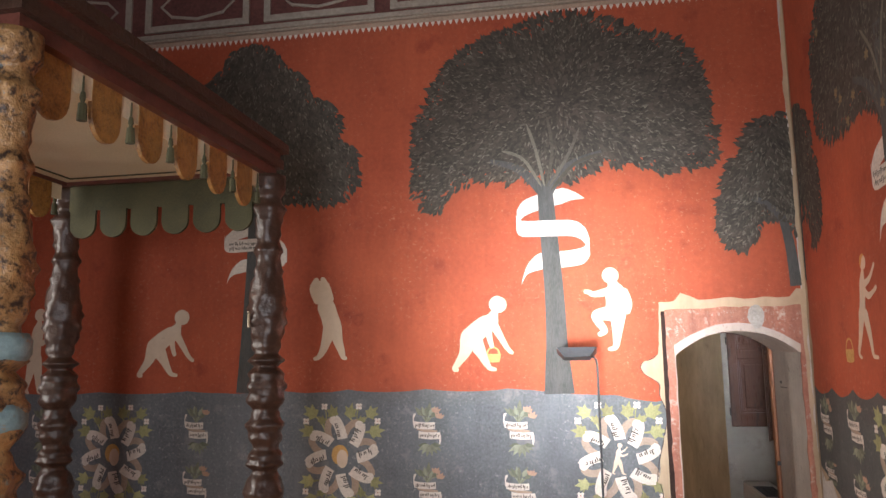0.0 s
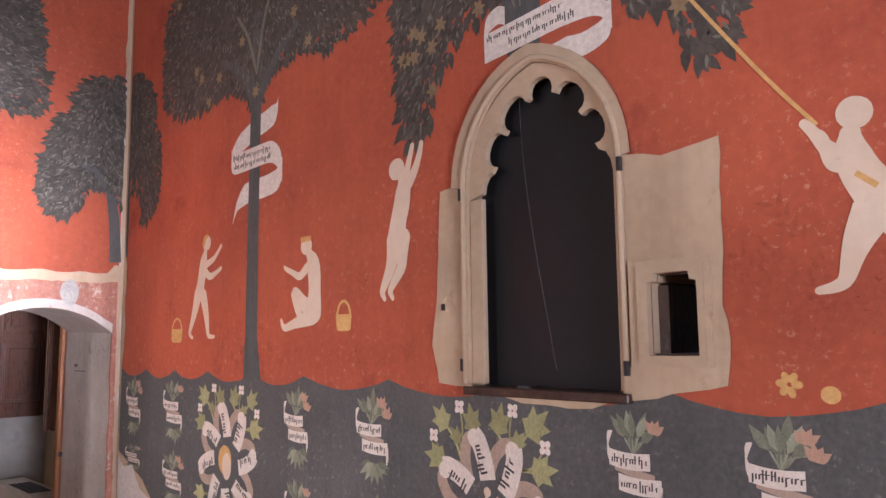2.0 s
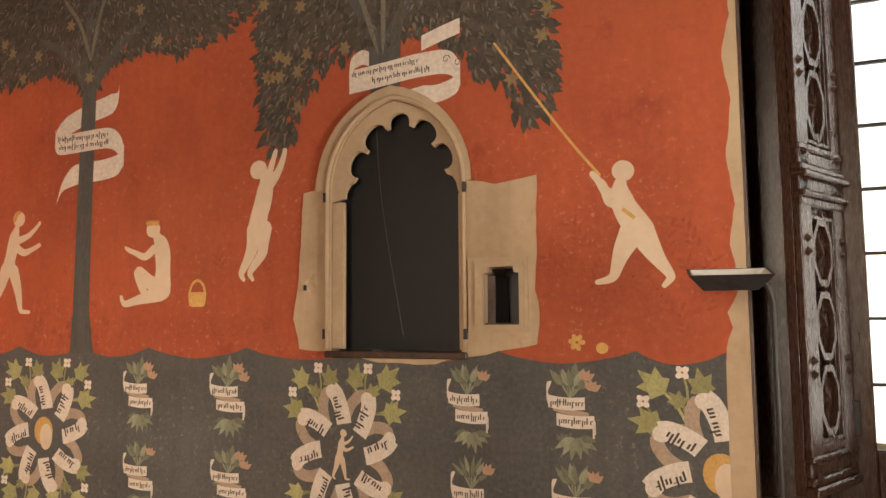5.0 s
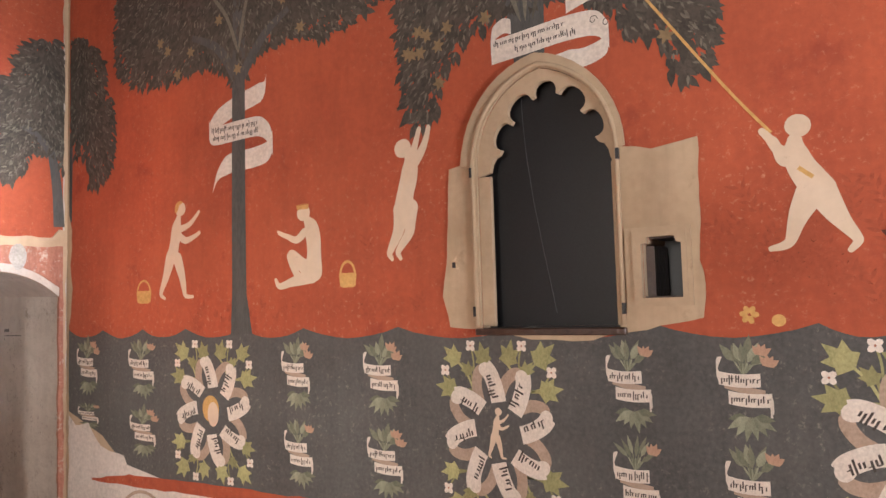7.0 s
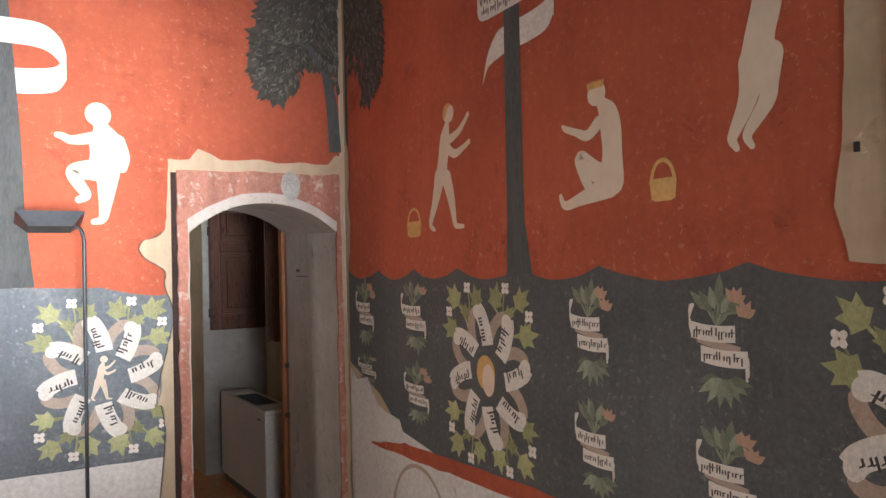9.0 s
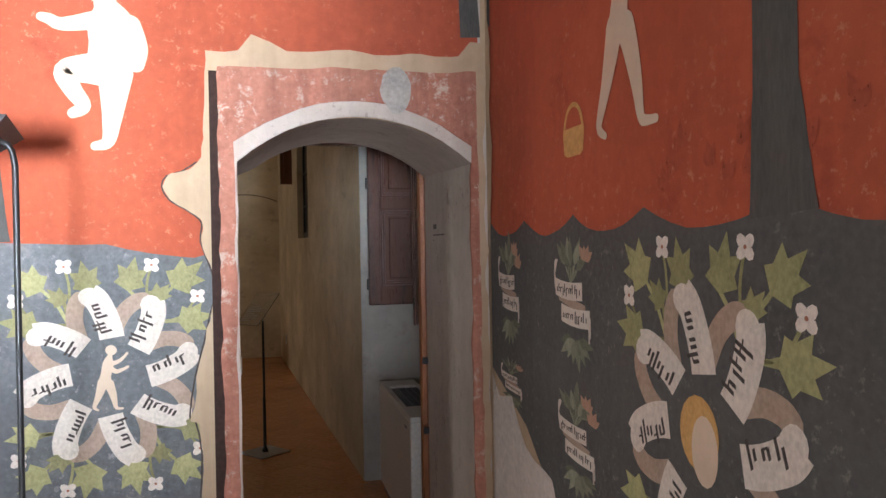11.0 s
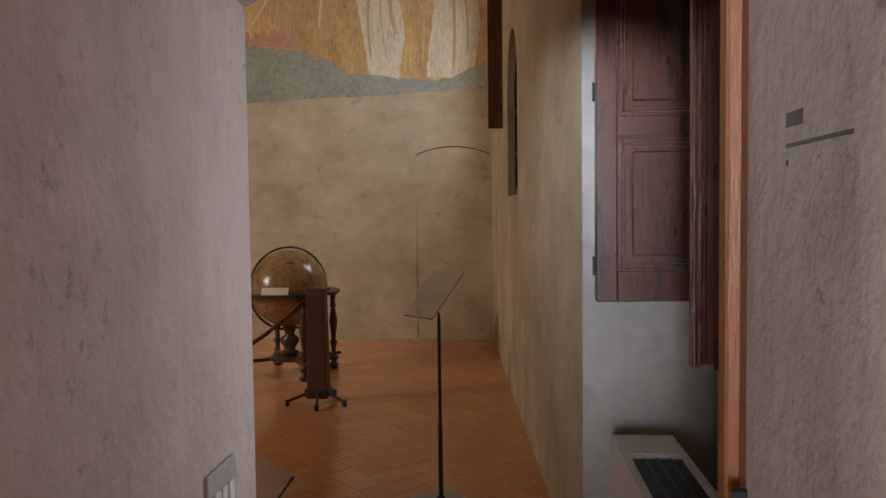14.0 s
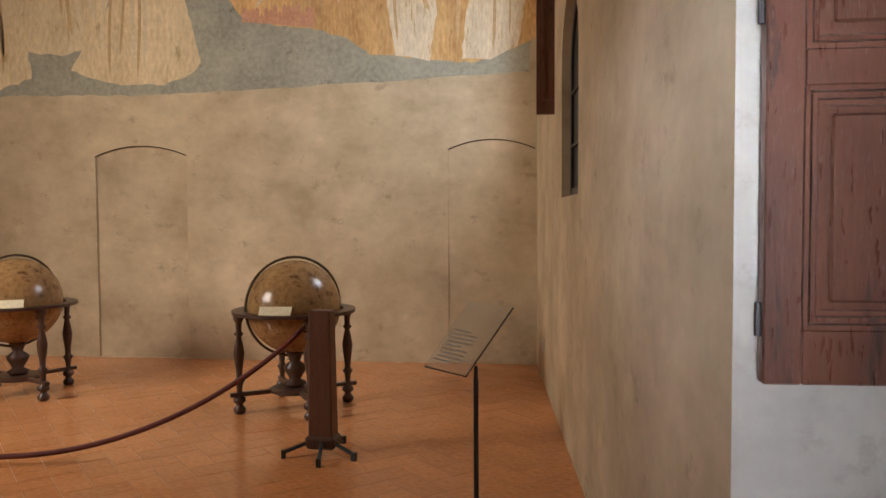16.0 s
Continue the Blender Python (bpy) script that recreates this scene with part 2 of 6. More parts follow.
GLOBE = mat("varnished globe paper", (0.20, 0.10, 0.035), (0.36, 0.21, 0.085), 5.0, 0.22, 0.08, 24, stain=(0.11, 0.055, 0.022), stain_at=0.56)
BRASS = mat("dark bronze ring", (0.05, 0.03, 0.015), (0.10, 0.065, 0.03), 8.0, 0.35, 0.05, 60, metal=0.6)
PAPER = mat("ivory card", (0.66, 0.56, 0.36), (0.74, 0.65, 0.46), 12.0, 0.8, 0.05, 60)
ROPE = mat("dark red rope", (0.075, 0.012, 0.010), (0.15, 0.028, 0.022), 30.0, 0.7, 0.5, 140)
TILE = mat("waxed terracotta tile", (0.54, 0.22, 0.078), (0.66, 0.295, 0.115), 3.0, 0.15, 0.03, 30, random_tint=0.065, stain=(0.28, 0.10, 0.04), stain_at=0.64)
TILE_ISLE = mat("waxed terracotta tile field", (0.54, 0.22, 0.078), (0.66, 0.295, 0.115), 3.0, 0.15, 0.03, 30, island=0.065, stain=(0.28, 0.10, 0.04), stain_at=0.64)
JOINT = mat("pale mortar joint", (0.48, 0.24, 0.11), (0.58, 0.33, 0.17), 8.0, 0.4, 0.2, 60)
FLOOR_A = mat("dull terracotta floor", (0.30, 0.12, 0.05), (0.40, 0.18, 0.08), 3.0, 0.75, 0.12, 45)
FANCOIL = mat("ivory enamelled steel", (0.60, 0.58, 0.53), (0.68, 0.66, 0.61), 2.0, 0.4, 0.03, 60)
GREYPLASTIC = mat("grey plastic grille", (0.045, 0.047, 0.05), (0.075, 0.078, 0.08), 6.0, 0.45, 0.05, 60)
SWITCH = mat("grey switch plate", (0.30, 0.29, 0.28), (0.42, 0.41, 0.40), 9.0, 0.45, 0.05, 60)
FRESCO_SKY = mat("blue green ground fresco", (0.24, 0.24, 0.19), (0.37, 0.35, 0.275), 2.0, 0.9, 0.12, 20, stain=(0.20, 0.19, 0.15), stain_at=0.58, wear=(0.45, 0.41, 0.30), blotch=0.18)
FRESCO_OCHRE = mat("ochre drapery fresco", (0.44, 0.22, 0.065), (0.62, 0.41, 0.18), 2.0, 0.9, 0.12, 16, stretch=(2.2, 2.2, 0.6), stain=(0.28, 0.13, 0.05), stain_at=0.58, blotch=0.2)
FRESCO_SAND = mat("sand tent fresco", (0.54, 0.41, 0.23), (0.68, 0.56, 0.36), 2.0, 0.9, 0.12, 18, stretch=(1.6, 1.6, 0.6), stain=(0.46, 0.32, 0.16), stain_at=0.58, blotch=0.14)
FRESCO_WHITE = mat("white drapery fresco", (0.56, 0.44, 0.27), (0.71, 0.62, 0.46), 2.0, 0.9, 0.12, 18, stretch=(2.5, 2.5, 0.6), stain=(0.48, 0.33, 0.16), stain_at=0.56, blotch=0.14)
FRESCO_TOWN = mat("pink town fresco", (0.46, 0.22, 0.12), (0.58, 0.32, 0.20), 8.0, 0.9, 0.12, 24)
FRIEZE = mat("grey painted frieze", (0.26, 0.22, 0.18), (0.38, 0.33, 0.27), 5.0, 0.85, 0.2, 50)
FRIEZE_DARK = mat("maroon frieze ground", (0.085, 0.030, 0.026), (0.15, 0.055, 0.045), 7.0, 0.85, 0.3, 50)
ROOFTILE = mat("clay roof tile", (0.20, 0.10, 0.066), (0.32, 0.18, 0.12), 3.0, 0.9, 0.3, 30, island=0.3)
HOUSEWALL = mat("weathered house render", (0.38, 0.33, 0.27), (0.50, 0.44, 0.36), 1.5, 0.9, 0.3, 20)
GROUND = mat("street ground", (0.16, 0.14, 0.12), (0.24, 0.21, 0.18), 0.6, 0.95, 0.3, 8)
LEAD = mat("dark lead bar", (0.03, 0.03, 0.032), (0.05, 0.05, 0.052), 6, 0.5, 0.1, 40, metal=0.5)


def glass_mat(name, tint, rough=0.02):
    m = bpy.data.materials.new(name)
    m.use_nodes = True
    b = m.node_tree.nodes["Principled BSDF"]
    b.inputs["Base Color"].default_value = (*tint, 1)
    b.inputs["Roughness"].default_value = rough
    b.inputs["Transmission Weight"].default_value = 1.0
    b.inputs["IOR"].default_value = 1.45
    return m


GLASS = glass_mat("window glass", (0.96, 0.98, 0.98))
PERSPEX = glass_mat("lectern glass", (0.70, 0.68, 0.58), 0.12)
PERSPEX.node_tree.nodes["Principled BSDF"].inputs["Transmission Weight"].default_value = 0.0
PERSPEX.node_tree.nodes["Principled BSDF"].inputs["Alpha"].default_value = 0.20

# ---------------------------------------------------------------- mesh helpers
EAST = pose(0, 0, 0, 0, 0, -90)
IDENT = Matrix.Identity(4)


def part(name, bm, material, parent=None, label="", smooth=False):
    me = bpy.data.meshes.new(name)
    if smooth:
        for f in bm.faces:
            f.smooth = True
    bm.to_mesh(me)
    bm.free()
    me.materials.append(material)
    ob = new(name, me)
    if parent is not None:
        ob.parent = parent
    if label:
        ob["label"] = label
    return ob


def shared(name, me, parent, m=None, label=""):
    ob = new(name, me)
    ob.parent = parent
    if m is not None:
        ob.matrix_basis = m
    if label:
        ob["label"] = label
    return ob


def root(name, m, label, category, group="", kind=""):
    ob = new(name)
    ob.matrix_basis = m
    ob.empty_display_size = 0.1
    return tagged(ob, label, category, group, kind)


def box(bm, lo, hi, m=None, bevel=0.0):
    made = bmesh.ops.create_cube(bm, size=1.0)["verts"]
    lo, hi = Vector(lo), Vector(hi)
    mid, size = (lo + hi) / 2, hi - lo
    for v in made:
        v.co = Vector((mid[k] + v.co[k] * size[k] for k in range(3)))
    if bevel:
        edges = list({e for v in made for e in v.link_edges})
        r = bmesh.ops.bevel(bm, geom=edges, offset=bevel, segments=1, affect="EDGES")
        made = list({v for f in r["faces"] for v in f.verts} | {v for v in made if v.is_valid})
    if m is not None:
        for v in made:
            v.co = m @ v.co
    return bm


def boxes(*items, bevel=0.0):
    bm = bmesh.new()
    for lo, hi in items:
        box(bm, lo, hi, bevel=bevel)
    return bm


def lathe(bm, profile, at=(0, 0, 0), seg=16, m=None):
    """A turned solid round a vertical axis: (radius, height) pairs from the bottom up."""
    rings = []
    for r, z in profile:
        ring = []
        for k in range(seg):
            a = 2 * math.pi * k / seg
            co = Vector((at[0] + r * math.cos(a), at[1] + r * math.sin(a), at[2] + z))
            ring.append(bm.verts.new(m @ co if m else co))
        rings.append(ring)
    for a, b in zip(rings, rings[1:]):
        for k in range(seg):
            bm.faces.new((a[k], a[(k + 1) % seg], b[(k + 1) % seg], b[k]))
    bm.faces.new(rings[0][::-1])
    bm.faces.new(rings[-1])
    return bm


def tube(bm, pts, r, seg=8, closed=False):
    pts = [Vector(p) for p in pts]
    rings, n = [], len(pts)
    up = Vector((0.13, 0.31, 0.94)).normalized()
    for k, p in enumerate(pts):
        a = pts[(k - 1) % n] if closed or k else p
        b = pts[(k + 1) % n] if closed or k < n - 1 else p
        d = (b - a).normalized()
        side = d.cross(up)
        side = side.normalized() if side.length > 1e-4 else d.cross(Vector((1, 0, 0))).normalized()
        over = side.cross(d)
        rr = r[k] if isinstance(r, (list, tuple)) else r
        rings.append([bm.verts.new(p + rr * (math.cos(2 * math.pi * j / seg) * side + math.sin(2 * math.pi * j / seg) * over)) for j in range(seg)])
    for a, b in zip(rings, rings[1:] + ([rings[0]] if closed else [])):
        for j in range(seg):
            bm.faces.new((a[j], a[(j + 1) % seg], b[(j + 1) % seg], b[j]))
    if not closed:
        bm.faces.new(rings[0][::-1])
        bm.faces.new(rings[-1])
    return bm


def plate(outer, holes=(), y0=0.0, y1=0.0):
    """A wall-like slab in the local xz plane from y0 to y1, with holes through it; a plain sheet when y1 equals y0."""
    bm = bmesh.new()
    edges = []
    for loop in (outer, *holes):
        vs = [bm.verts.new((s, y0, z)) for s, z in loop]
        edges += [bm.edges.new((vs[k], vs[(k + 1) % len(vs)])) for k in range(len(vs))]
    bmesh.ops.triangle_fill(bm, use_beauty=True, edges=edges)
    if y1 != y0:
        ex = bmesh.ops.extrude_face_region(bm, geom=list(bm.faces))
        for v in ex["geom"]:
            if isinstance(v, bmesh.types.BMVert):
                v.co.y = y1
        bmesh.ops.recalc_face_normals(bm, faces=list(bm.faces))
    else:
        for f in bm.faces:
            f.normal_update()
            if f.normal.y > 0:
                f.normal_flip()
    return bm


def ragged(loop, step=0.05, amount=0.012, seed=0.0):
    """The outline with worn, uneven edges."""
    out = []
    for k, (s, z) in enumerate(loop):
        s2, z2 = loop[(k + 1) % len(loop)]
        length = math.hypot(s2 - s, z2 - z)
        n = max(1, int(length / step))
        for j in range(n):
            f = j / n
            p = Vector((s + (s2 - s) * f, 0, z + (z2 - z) * f))
            d = noise.noise_vector(p * 9 + Vector((seed, seed, 0))) * amount + noise.noise_vector(p * 34 + Vector((0, seed, 3))) * amount * 0.5
            out.append((p.x + d.x, p.z + d.z))
    return out


def spline(pts, n=8):
    """A smooth line through the points."""
    out, m = [], len(pts)
    for k in range(m - 1):
        p0, p1, p2, p3 = (Vector(pts[max(0, min(m - 1, k + j))]) for j in (-1, 0, 1, 2))
        for j in range(n):
            t = j / n
            out.append(0.5 * (2 * p1 + (p2 - p0) * t + (2 * p0 - 5 * p1 + 4 * p2 - p3) * t * t + (3 * p1 - p0 - 3 * p2 + p3) * t ** 3))
    out.append(Vector(pts[-1]))
    return out


def flat(bm, loop, d):
    """A painted patch that lies d in front of the local wall plane."""
    f = bm.faces.new([bm.verts.new((s, -0.0022 - d * 0.06, z)) for s, z in loop])
    f.normal_update()
    if f.normal.y > 0:
        f.normal_flip()
    return f


def ellipse(cx, cz, rx, rz, turn=0.0, n=18):
    c, s = math.cos(turn), math.sin(turn)
    return [(cx + rx * math.cos(a) * c - rz * math.sin(a) * s, cz + rx * math.cos(a) * s + rz * math.sin(a) * c) for a in (2 * math.pi * k / n for k in range(n))]


def leaf_loop(x, z, length, width, turn):
    """A pointed leaf that starts at (x, z) and grows towards the turn."""
    c, s = math.cos(turn), math.sin(turn)
    shape = ((0, 0), (0.3, 0.42), (0.6, 0.36), (1, 0), (0.6, -0.36), (0.3, -0.42))
    return [(x + a * length * c - b * width * s, z + a * length * s + b * width * c) for a, b in shape]


def ribbon(bm, pts, width, d, n=8, taper=False):
    line = spline([(*p, 0) for p in pts], n)
    prev = None
    for k, p in enumerate(line):
        a, b = line[max(0, k - 1)], line[min(len(line) - 1, k + 1)]
        t = (b - a).normalized()
        w = width * (1 if not taper else max(0.12, min(1, 6 * min(k, len(line) - 1 - k) / len(line) + 0.12)))
        nrm = Vector((-t.y, t.x, 0)) * w / 2
        pair = [bm.verts.new((q.x, -0.0022 - d * 0.06, q.y)) for q in (p + nrm, p - nrm)]
        if prev:
            f = bm.faces.new((prev[0], prev[1], pair[1], pair[0]))
            f.normal_update()
            if f.normal.y > 0:
                f.normal_flip()
        prev = pair
    return bm


# ---------------------------------------------------------------- structure: outlines of openings
def arch_loop(s0, s1, z0, spring, apex, n=14):
    """A door outline with a low segmental arch."""
    mid, half, rise = (s0 + s1) / 2, (s1 - s0) / 2, apex - spring
    rad = (half * half + rise * rise) / (2 * rise)
    a0 = math.asin(half / rad)
    top = [(mid + rad * math.sin(a0 - 2 * a0 * k / n), apex - rad + rad * math.cos(a0 - 2 * a0 * k / n)) for k in range(n + 1)]
    return [(s0, z0), (s1, z0)] + top


def pointed_loop(mid, half, z0, spring, apex, n=10):
    """A pointed gothic outline."""
    rise = apex - spring
    rad = (half * half + rise * rise) / (2 * half)
    a1 = math.asin(min(1.0, rise / rad))
    right = [(mid + half - rad + rad * math.cos(a1 * k / n), spring + rad * math.sin(a1 * k / n)) for k in range(n + 1)]
    left = [(2 * mid - s, z) for s, z in right[::-1][1:]]
    return [(mid - half, z0), (mid + half, z0)] + right + left


def solid(loop, y0, y1):
    """A slab of one concave outline in the local xz plane."""
    bm = bmesh.new()
    face = bm.faces.new([bm.verts.new((s, y0, z)) for s, z in loop])
    ex = bmesh.ops.extrude_face_region(bm, geom=[face])
    for v in ex["geom"]:
        if isinstance(v, bmesh.types.BMVert):
            v.co.y = y1
    bmesh.ops.triangulate(bm, faces=[f for f in bm.faces if len(f.verts) > 4], ngon_method="EAR_CLIP")
    bmesh.ops.recalc_face_normals(bm, faces=list(bm.faces))
    return bm


def cusped_lobes(mid, spring):
    """Five round lobes between blunt cusps, from one springing over the top to the other."""
    half = [(0.200, spring + 0.045), (0.148, spring + 0.155), (0.052, spring + 0.243)]
    tips = half + [(-a, b) for a, b in half[::-1]]
    out = [(mid + 0.252, spring - 0.03), (mid + 0.246, spring), (mid + 0.230, spring + 0.025), (mid + 0.208, spring + 0.034)]
    for k, (a, b) in enumerate(zip(tips, tips[1:])):
        pa, pb = Vector((mid + a[0], a[1], 0)), Vector((mid + b[0], b[1], 0))
        chord = pb - pa
        nrm = Vector((chord.y, -chord.x, 0)).normalized()
        swell = 0.56 if k == 2 else 0.46
        for j in range(11):
            ang = math.pi * j / 10
            p = (pa + pb) / 2 - chord * 0.5 * math.cos(ang) * (0.86 + 0.30 * math.sin(ang)) + nrm * math.sin(ang) * chord.length * swell
            out.append((p.x, p.y))
    return out + [(2 * mid - s, z) for s, z in ((mid + 0.208, spring + 0.034), (mid + 0.230, spring + 0.025), (mid + 0.246, spring), (mid + 0.252, spring - 0.03))]


DOOR = [(s, max(z, 0.0)) for s, z in arch_loop(-0.815, -0.062, 0.0, 1.80, 1.945)]
NICHE = pointed_loop(3.17, 0.285, 1.585, 2.25, 2.61)
CUPBOARD = [(3.548, 1.694), (3.690, 1.694), (3.690, 1.885), (3.672, 1.888), (3.668, 1.910), (3.570, 1.910), (3.566, 1.888), (3.548, 1.885)]
WIN_A = [(4.47, 1.06), (5.75, 1.06), (5.75, 3.9), (4.47, 3.9)]
THICK = 0.75
wall_north_a = part("wall_north_1", plate([(-7.0, 0), (0.62, 0), (0.62, 4.9), (-7.0, 4.9)], [[(s, max(z, 0.001)) for s, z in DOOR]], 0.0, THICK), WHITEWASH)
for v in wall_north_a.data.vertices:
    if v.co.y > 0.5 and -0.82 < v.co.x < -0.05 and v.co.z < 1.98:
        v.co.x -= 0.034 if v.co.x < -0.8 else 0.0
        v.co.z += 0.02 if v.co.z > 1.7 else 0.0
tagged(wall_north_a, "thick plastered wall with an arched doorway, frescoed in red above a dark dado", "wall", kind="structure")
# the part of the wall under the sill of the doorway is only a threshold
wall_east_a = part("wall_east_1", plate([(0.0, 0), (7.5, 0), (7.5, 4.9), (0.0, 4.9)], [NICHE, CUPBOARD, WIN_A], 0.0, 0.42), PLASTER)
wall_east_a.matrix_basis = EAST
tagged(wall_east_a, "plastered wall with a gothic niche, red fresco over a dark painted dado", "wall", kind="structure")
# The opening is made up to go with the two added south lamps.
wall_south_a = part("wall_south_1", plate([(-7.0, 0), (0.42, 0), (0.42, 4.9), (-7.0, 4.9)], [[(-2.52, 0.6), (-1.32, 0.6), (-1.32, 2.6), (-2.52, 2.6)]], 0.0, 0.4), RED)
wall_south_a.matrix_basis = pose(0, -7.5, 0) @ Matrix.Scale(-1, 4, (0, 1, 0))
tagged(wall_south_a, "plain red painted wall, unseen, with an opening added for lamps", "wall", kind="structure")
# Unseen wall; its opening is invented to match the added west lamp.
wall_west_a = part("wall_west_1", plate([(-0.75, 0), (7.9, 0), (7.9, 4.9), (-0.75, 4.9)], [[(2.5, 1.2), (3.9, 1.2), (3.9, 3.6), (2.5, 3.6)]], 0.0, 0.4), RED)
wall_west_a.matrix_basis = pose(-7.0, 0, 0, 0, 0, -90) @ Matrix.Scale(-1, 4, (0, 1, 0))
tagged(wall_west_a, "plain red painted wall closing the room", "wall", kind="structure")
floor_a = part("floor_1", boxes(((-7.4, -7.9, -0.2), (0.42, 0.0, -0.002))), FLOOR_A)
tagged(floor_a, "waxed terracotta floor of the frescoed room", "floor", kind="structure")
ceiling_a = part("ceiling_1", boxes(((-7.4, -7.9, 4.9), (0.62, 0.75, 5.1)), *[((-7.0, -0.5 - 0.62 * k, 4.74), (0.0, -0.34 - 0.62 * k, 4.9)) for k in range(12)]), CEIL)
tagged(ceiling_a, "dark timber ceiling with close beams", "ceiling", kind="structure")

# ---- room beyond the door
BE = pose(-0.13, 2.5, 0, 0, 0, -90 + 3.84)
slot_loop = pointed_loop(-3.16, 0.46, 1.62, 2.45, 2.92)
far_win = [(-5.25, 2.48), (-4.25, 2.48), (-4.25, 3.7), (-5.25, 3.7)]
wall_east_b = part("wall_east_2", plate([(-6.4, 0), (0.0, 0), (0.0, 4.6), (-6.4, 4.6)], [slot_loop, far_win], 0.0, 0.45), WALL_B)
wall_east_b.matrix_basis = BE
tagged(wall_east_b, "ochre limewashed wall with a tall narrow arched opening", "wall", kind="structure")
recess = part("wall_east_3", boxes(((-0.13, 2.5, 0), (0.40, 2.94, 4.6))), SHADED_WASH)
tagged(recess, "limewashed reveal of the window recess, shade put into its grey", "wall", kind="structure")
under = part("wall_east_4", plate([(-2.5, 0), (-0.75, 0), (-0.75, 4.6), (-2.5, 4.6)], [[(-2.36, 1.05), (-1.15, 1.05), (-1.15, 2.7), (-2.36, 2.7)]], 0.0, 0.3), WALL_B)
under.matrix_basis = pose(0.375, 0, 0, 0, 0, -90)
tagged(under, "limewashed wall under and round the side window", "wall", kind="structure")
south_b = part("wall_south_2", boxes(((-7.0, THICK, 1.98), (0.375, THICK + 0.02, 4.6)), ((-7.0, THICK, 0), (-0.86, THICK + 0.02, 1.98)), ((-0.0, THICK, 0), (0.375, THICK + 0.02, 1.98))), WALL_B)
tagged(south_b, "ochre limewashed wall round the doorway", "wall", kind="structure")
n1 = arch_loop(-5.20, -4.18, 0.004, 2.14, 2.245)
n2 = arch_loop(-1.42, -0.55, 0.004, 2.16, 2.255)
north_b = part("wall_north_2", plate([(-7.0, 0), (0.2, 0), (0.2, 4.6), (-7.0, 4.6)], [n1, n2], 0.0, 0.028), WALL_B)
north_b.matrix_basis = pose(0, 8.5, 0)
tagged(north_b, "ochre limewashed wall with two shallow blocked arches under a fresco", "wall", kind="structure")
part("arch_infill", solid(arch_loop(-1.4195, -0.5505, 0.006, 2.159, 2.2545), 0.010, 0.0275), WALL_B, north_b, "limewashed infill almost flush with the wall")
north_back = part("wall_north_3", boxes(((-7.0, 8.528, 0), (0.2, 8.9, 4.6))), WALL_B)
tagged(north_back, "limewashed infill of the blocked arches", "wall", kind="structure")
# Opening added only because the globe room's fill lamp stands here.
west_b = part("wall_west_2", plate([(-9.0, 0), (-0.75, 0), (-0.75, 4.6), (-9.0, 4.6)], [[(-4.2, 1.2), (-2.6, 1.2), (-2.6, 3.8), (-4.2, 3.8)]], 0.0, 0.4), WALL_B)
west_b.matrix_basis = pose(-7.0, 0, 0, 0, 0, -90) @ Matrix.Scale(-1, 4, (0, 1, 0))
tagged(west_b, "plain limewashed wall, unseen, with an opening added for a lamp", "wall", kind="structure")
ceiling_b = part("ceiling_2", boxes(((-7.4, 0.75, 4.6), (0.8, 8.9, 4.8))), WALL_B)
tagged(ceiling_b, "plain limewashed ceiling", "ceiling", kind="structure")
floor_b = part("floor_2", boxes(((-7.4, 0.0, -0.2), (0.8, 8.9, -0.0018))), JOINT)
tagged(floor_b, "herringbone floor of waxed terracotta tiles with pale joints", "floor", kind="structure")

# ---------------------------------------------------------------- frescoes: fields of colour
def scallops(s0, s1, z, cusps, sag=0.045):
    out = []
    marks = [s0] + [c for c in cusps if s0 < c < s1] + [s1]
    for a, b in zip(marks, marks[1:]):
        for k in range(8):
            f = k / 8
            out.append((a + (b - a) * f, z - sag * 4 * f * (1 - f)))
    out.append((s1, z))
    return out


W_TOP = scallops(-6.99, -0.03, 1.60, [-6.4, -5.6, -4.9, -4.2, -3.5, -3.0, -2.45, -1.9, -1.2, -0.7], 0.02)
W_TOP = [(s, z - 0.075 * max(0.0, min(1.0, (s + 1.7) / 0.75))) for s, z in W_TOP]
E_TOP = scallops(0.02, 4.395, 1.60, [0.36, 0.72, 1.08, 1.50, 1.91, 2.46, 3.10, 3.58, 4.10])
SURROUND = [(-1.0, 0.02), (-0.93, 0.9), (-0.96, 1.02), (-0.92, 1.25), (-0.89, 1.40), (-0.92, 1.55), (-0.93, 1.62), (-1.015, 1.68), (-1.02, 1.75), (-0.93, 1.80), (-0.91, 1.9), (-0.90, 2.14),
            (-0.80, 2.15), (-0.755, 2.20), (-0.66, 2.15), (-0.10, 2.155), (-0.055, 2.21), (-0.015, 2.20), (-0.008, 0.02)]
edge = [(q.x, q.y) for q in spline([(*p, 0) for p in SURROUND[:12]], 6)]
SURROUND = edge + SURROUND[12:]
DOOR_OPEN = [(s, max(z, 0.03)) for s, z in DOOR]
p = part("red_field", plate(ragged([(-0.03, 4.22), (-6.99, 4.22)] + [(s, z - 0.03) for s, z in W_TOP if s < -0.94] + [(-0.885, 1.50), (-0.885, 2.10), (-0.03, 2.10)], 0.12, 0.004, 1), [], -0.0008, -0.0008), RED, wall_north_a, "brick red fresco ground with faint patches")
notch = [(s, z) for s, z in W_TOP if s < -0.93] + [(-0.885, 1.52), (-0.885, 0.76)]
part("dado", plate(ragged([(-6.99, 0.78)] + notch, 0.1, 0.004, 2), [], -0.0014, -0.0014), DADO_LIT, wall_north_a, "worn painted dado, daylight and glare put into its blue-grey")
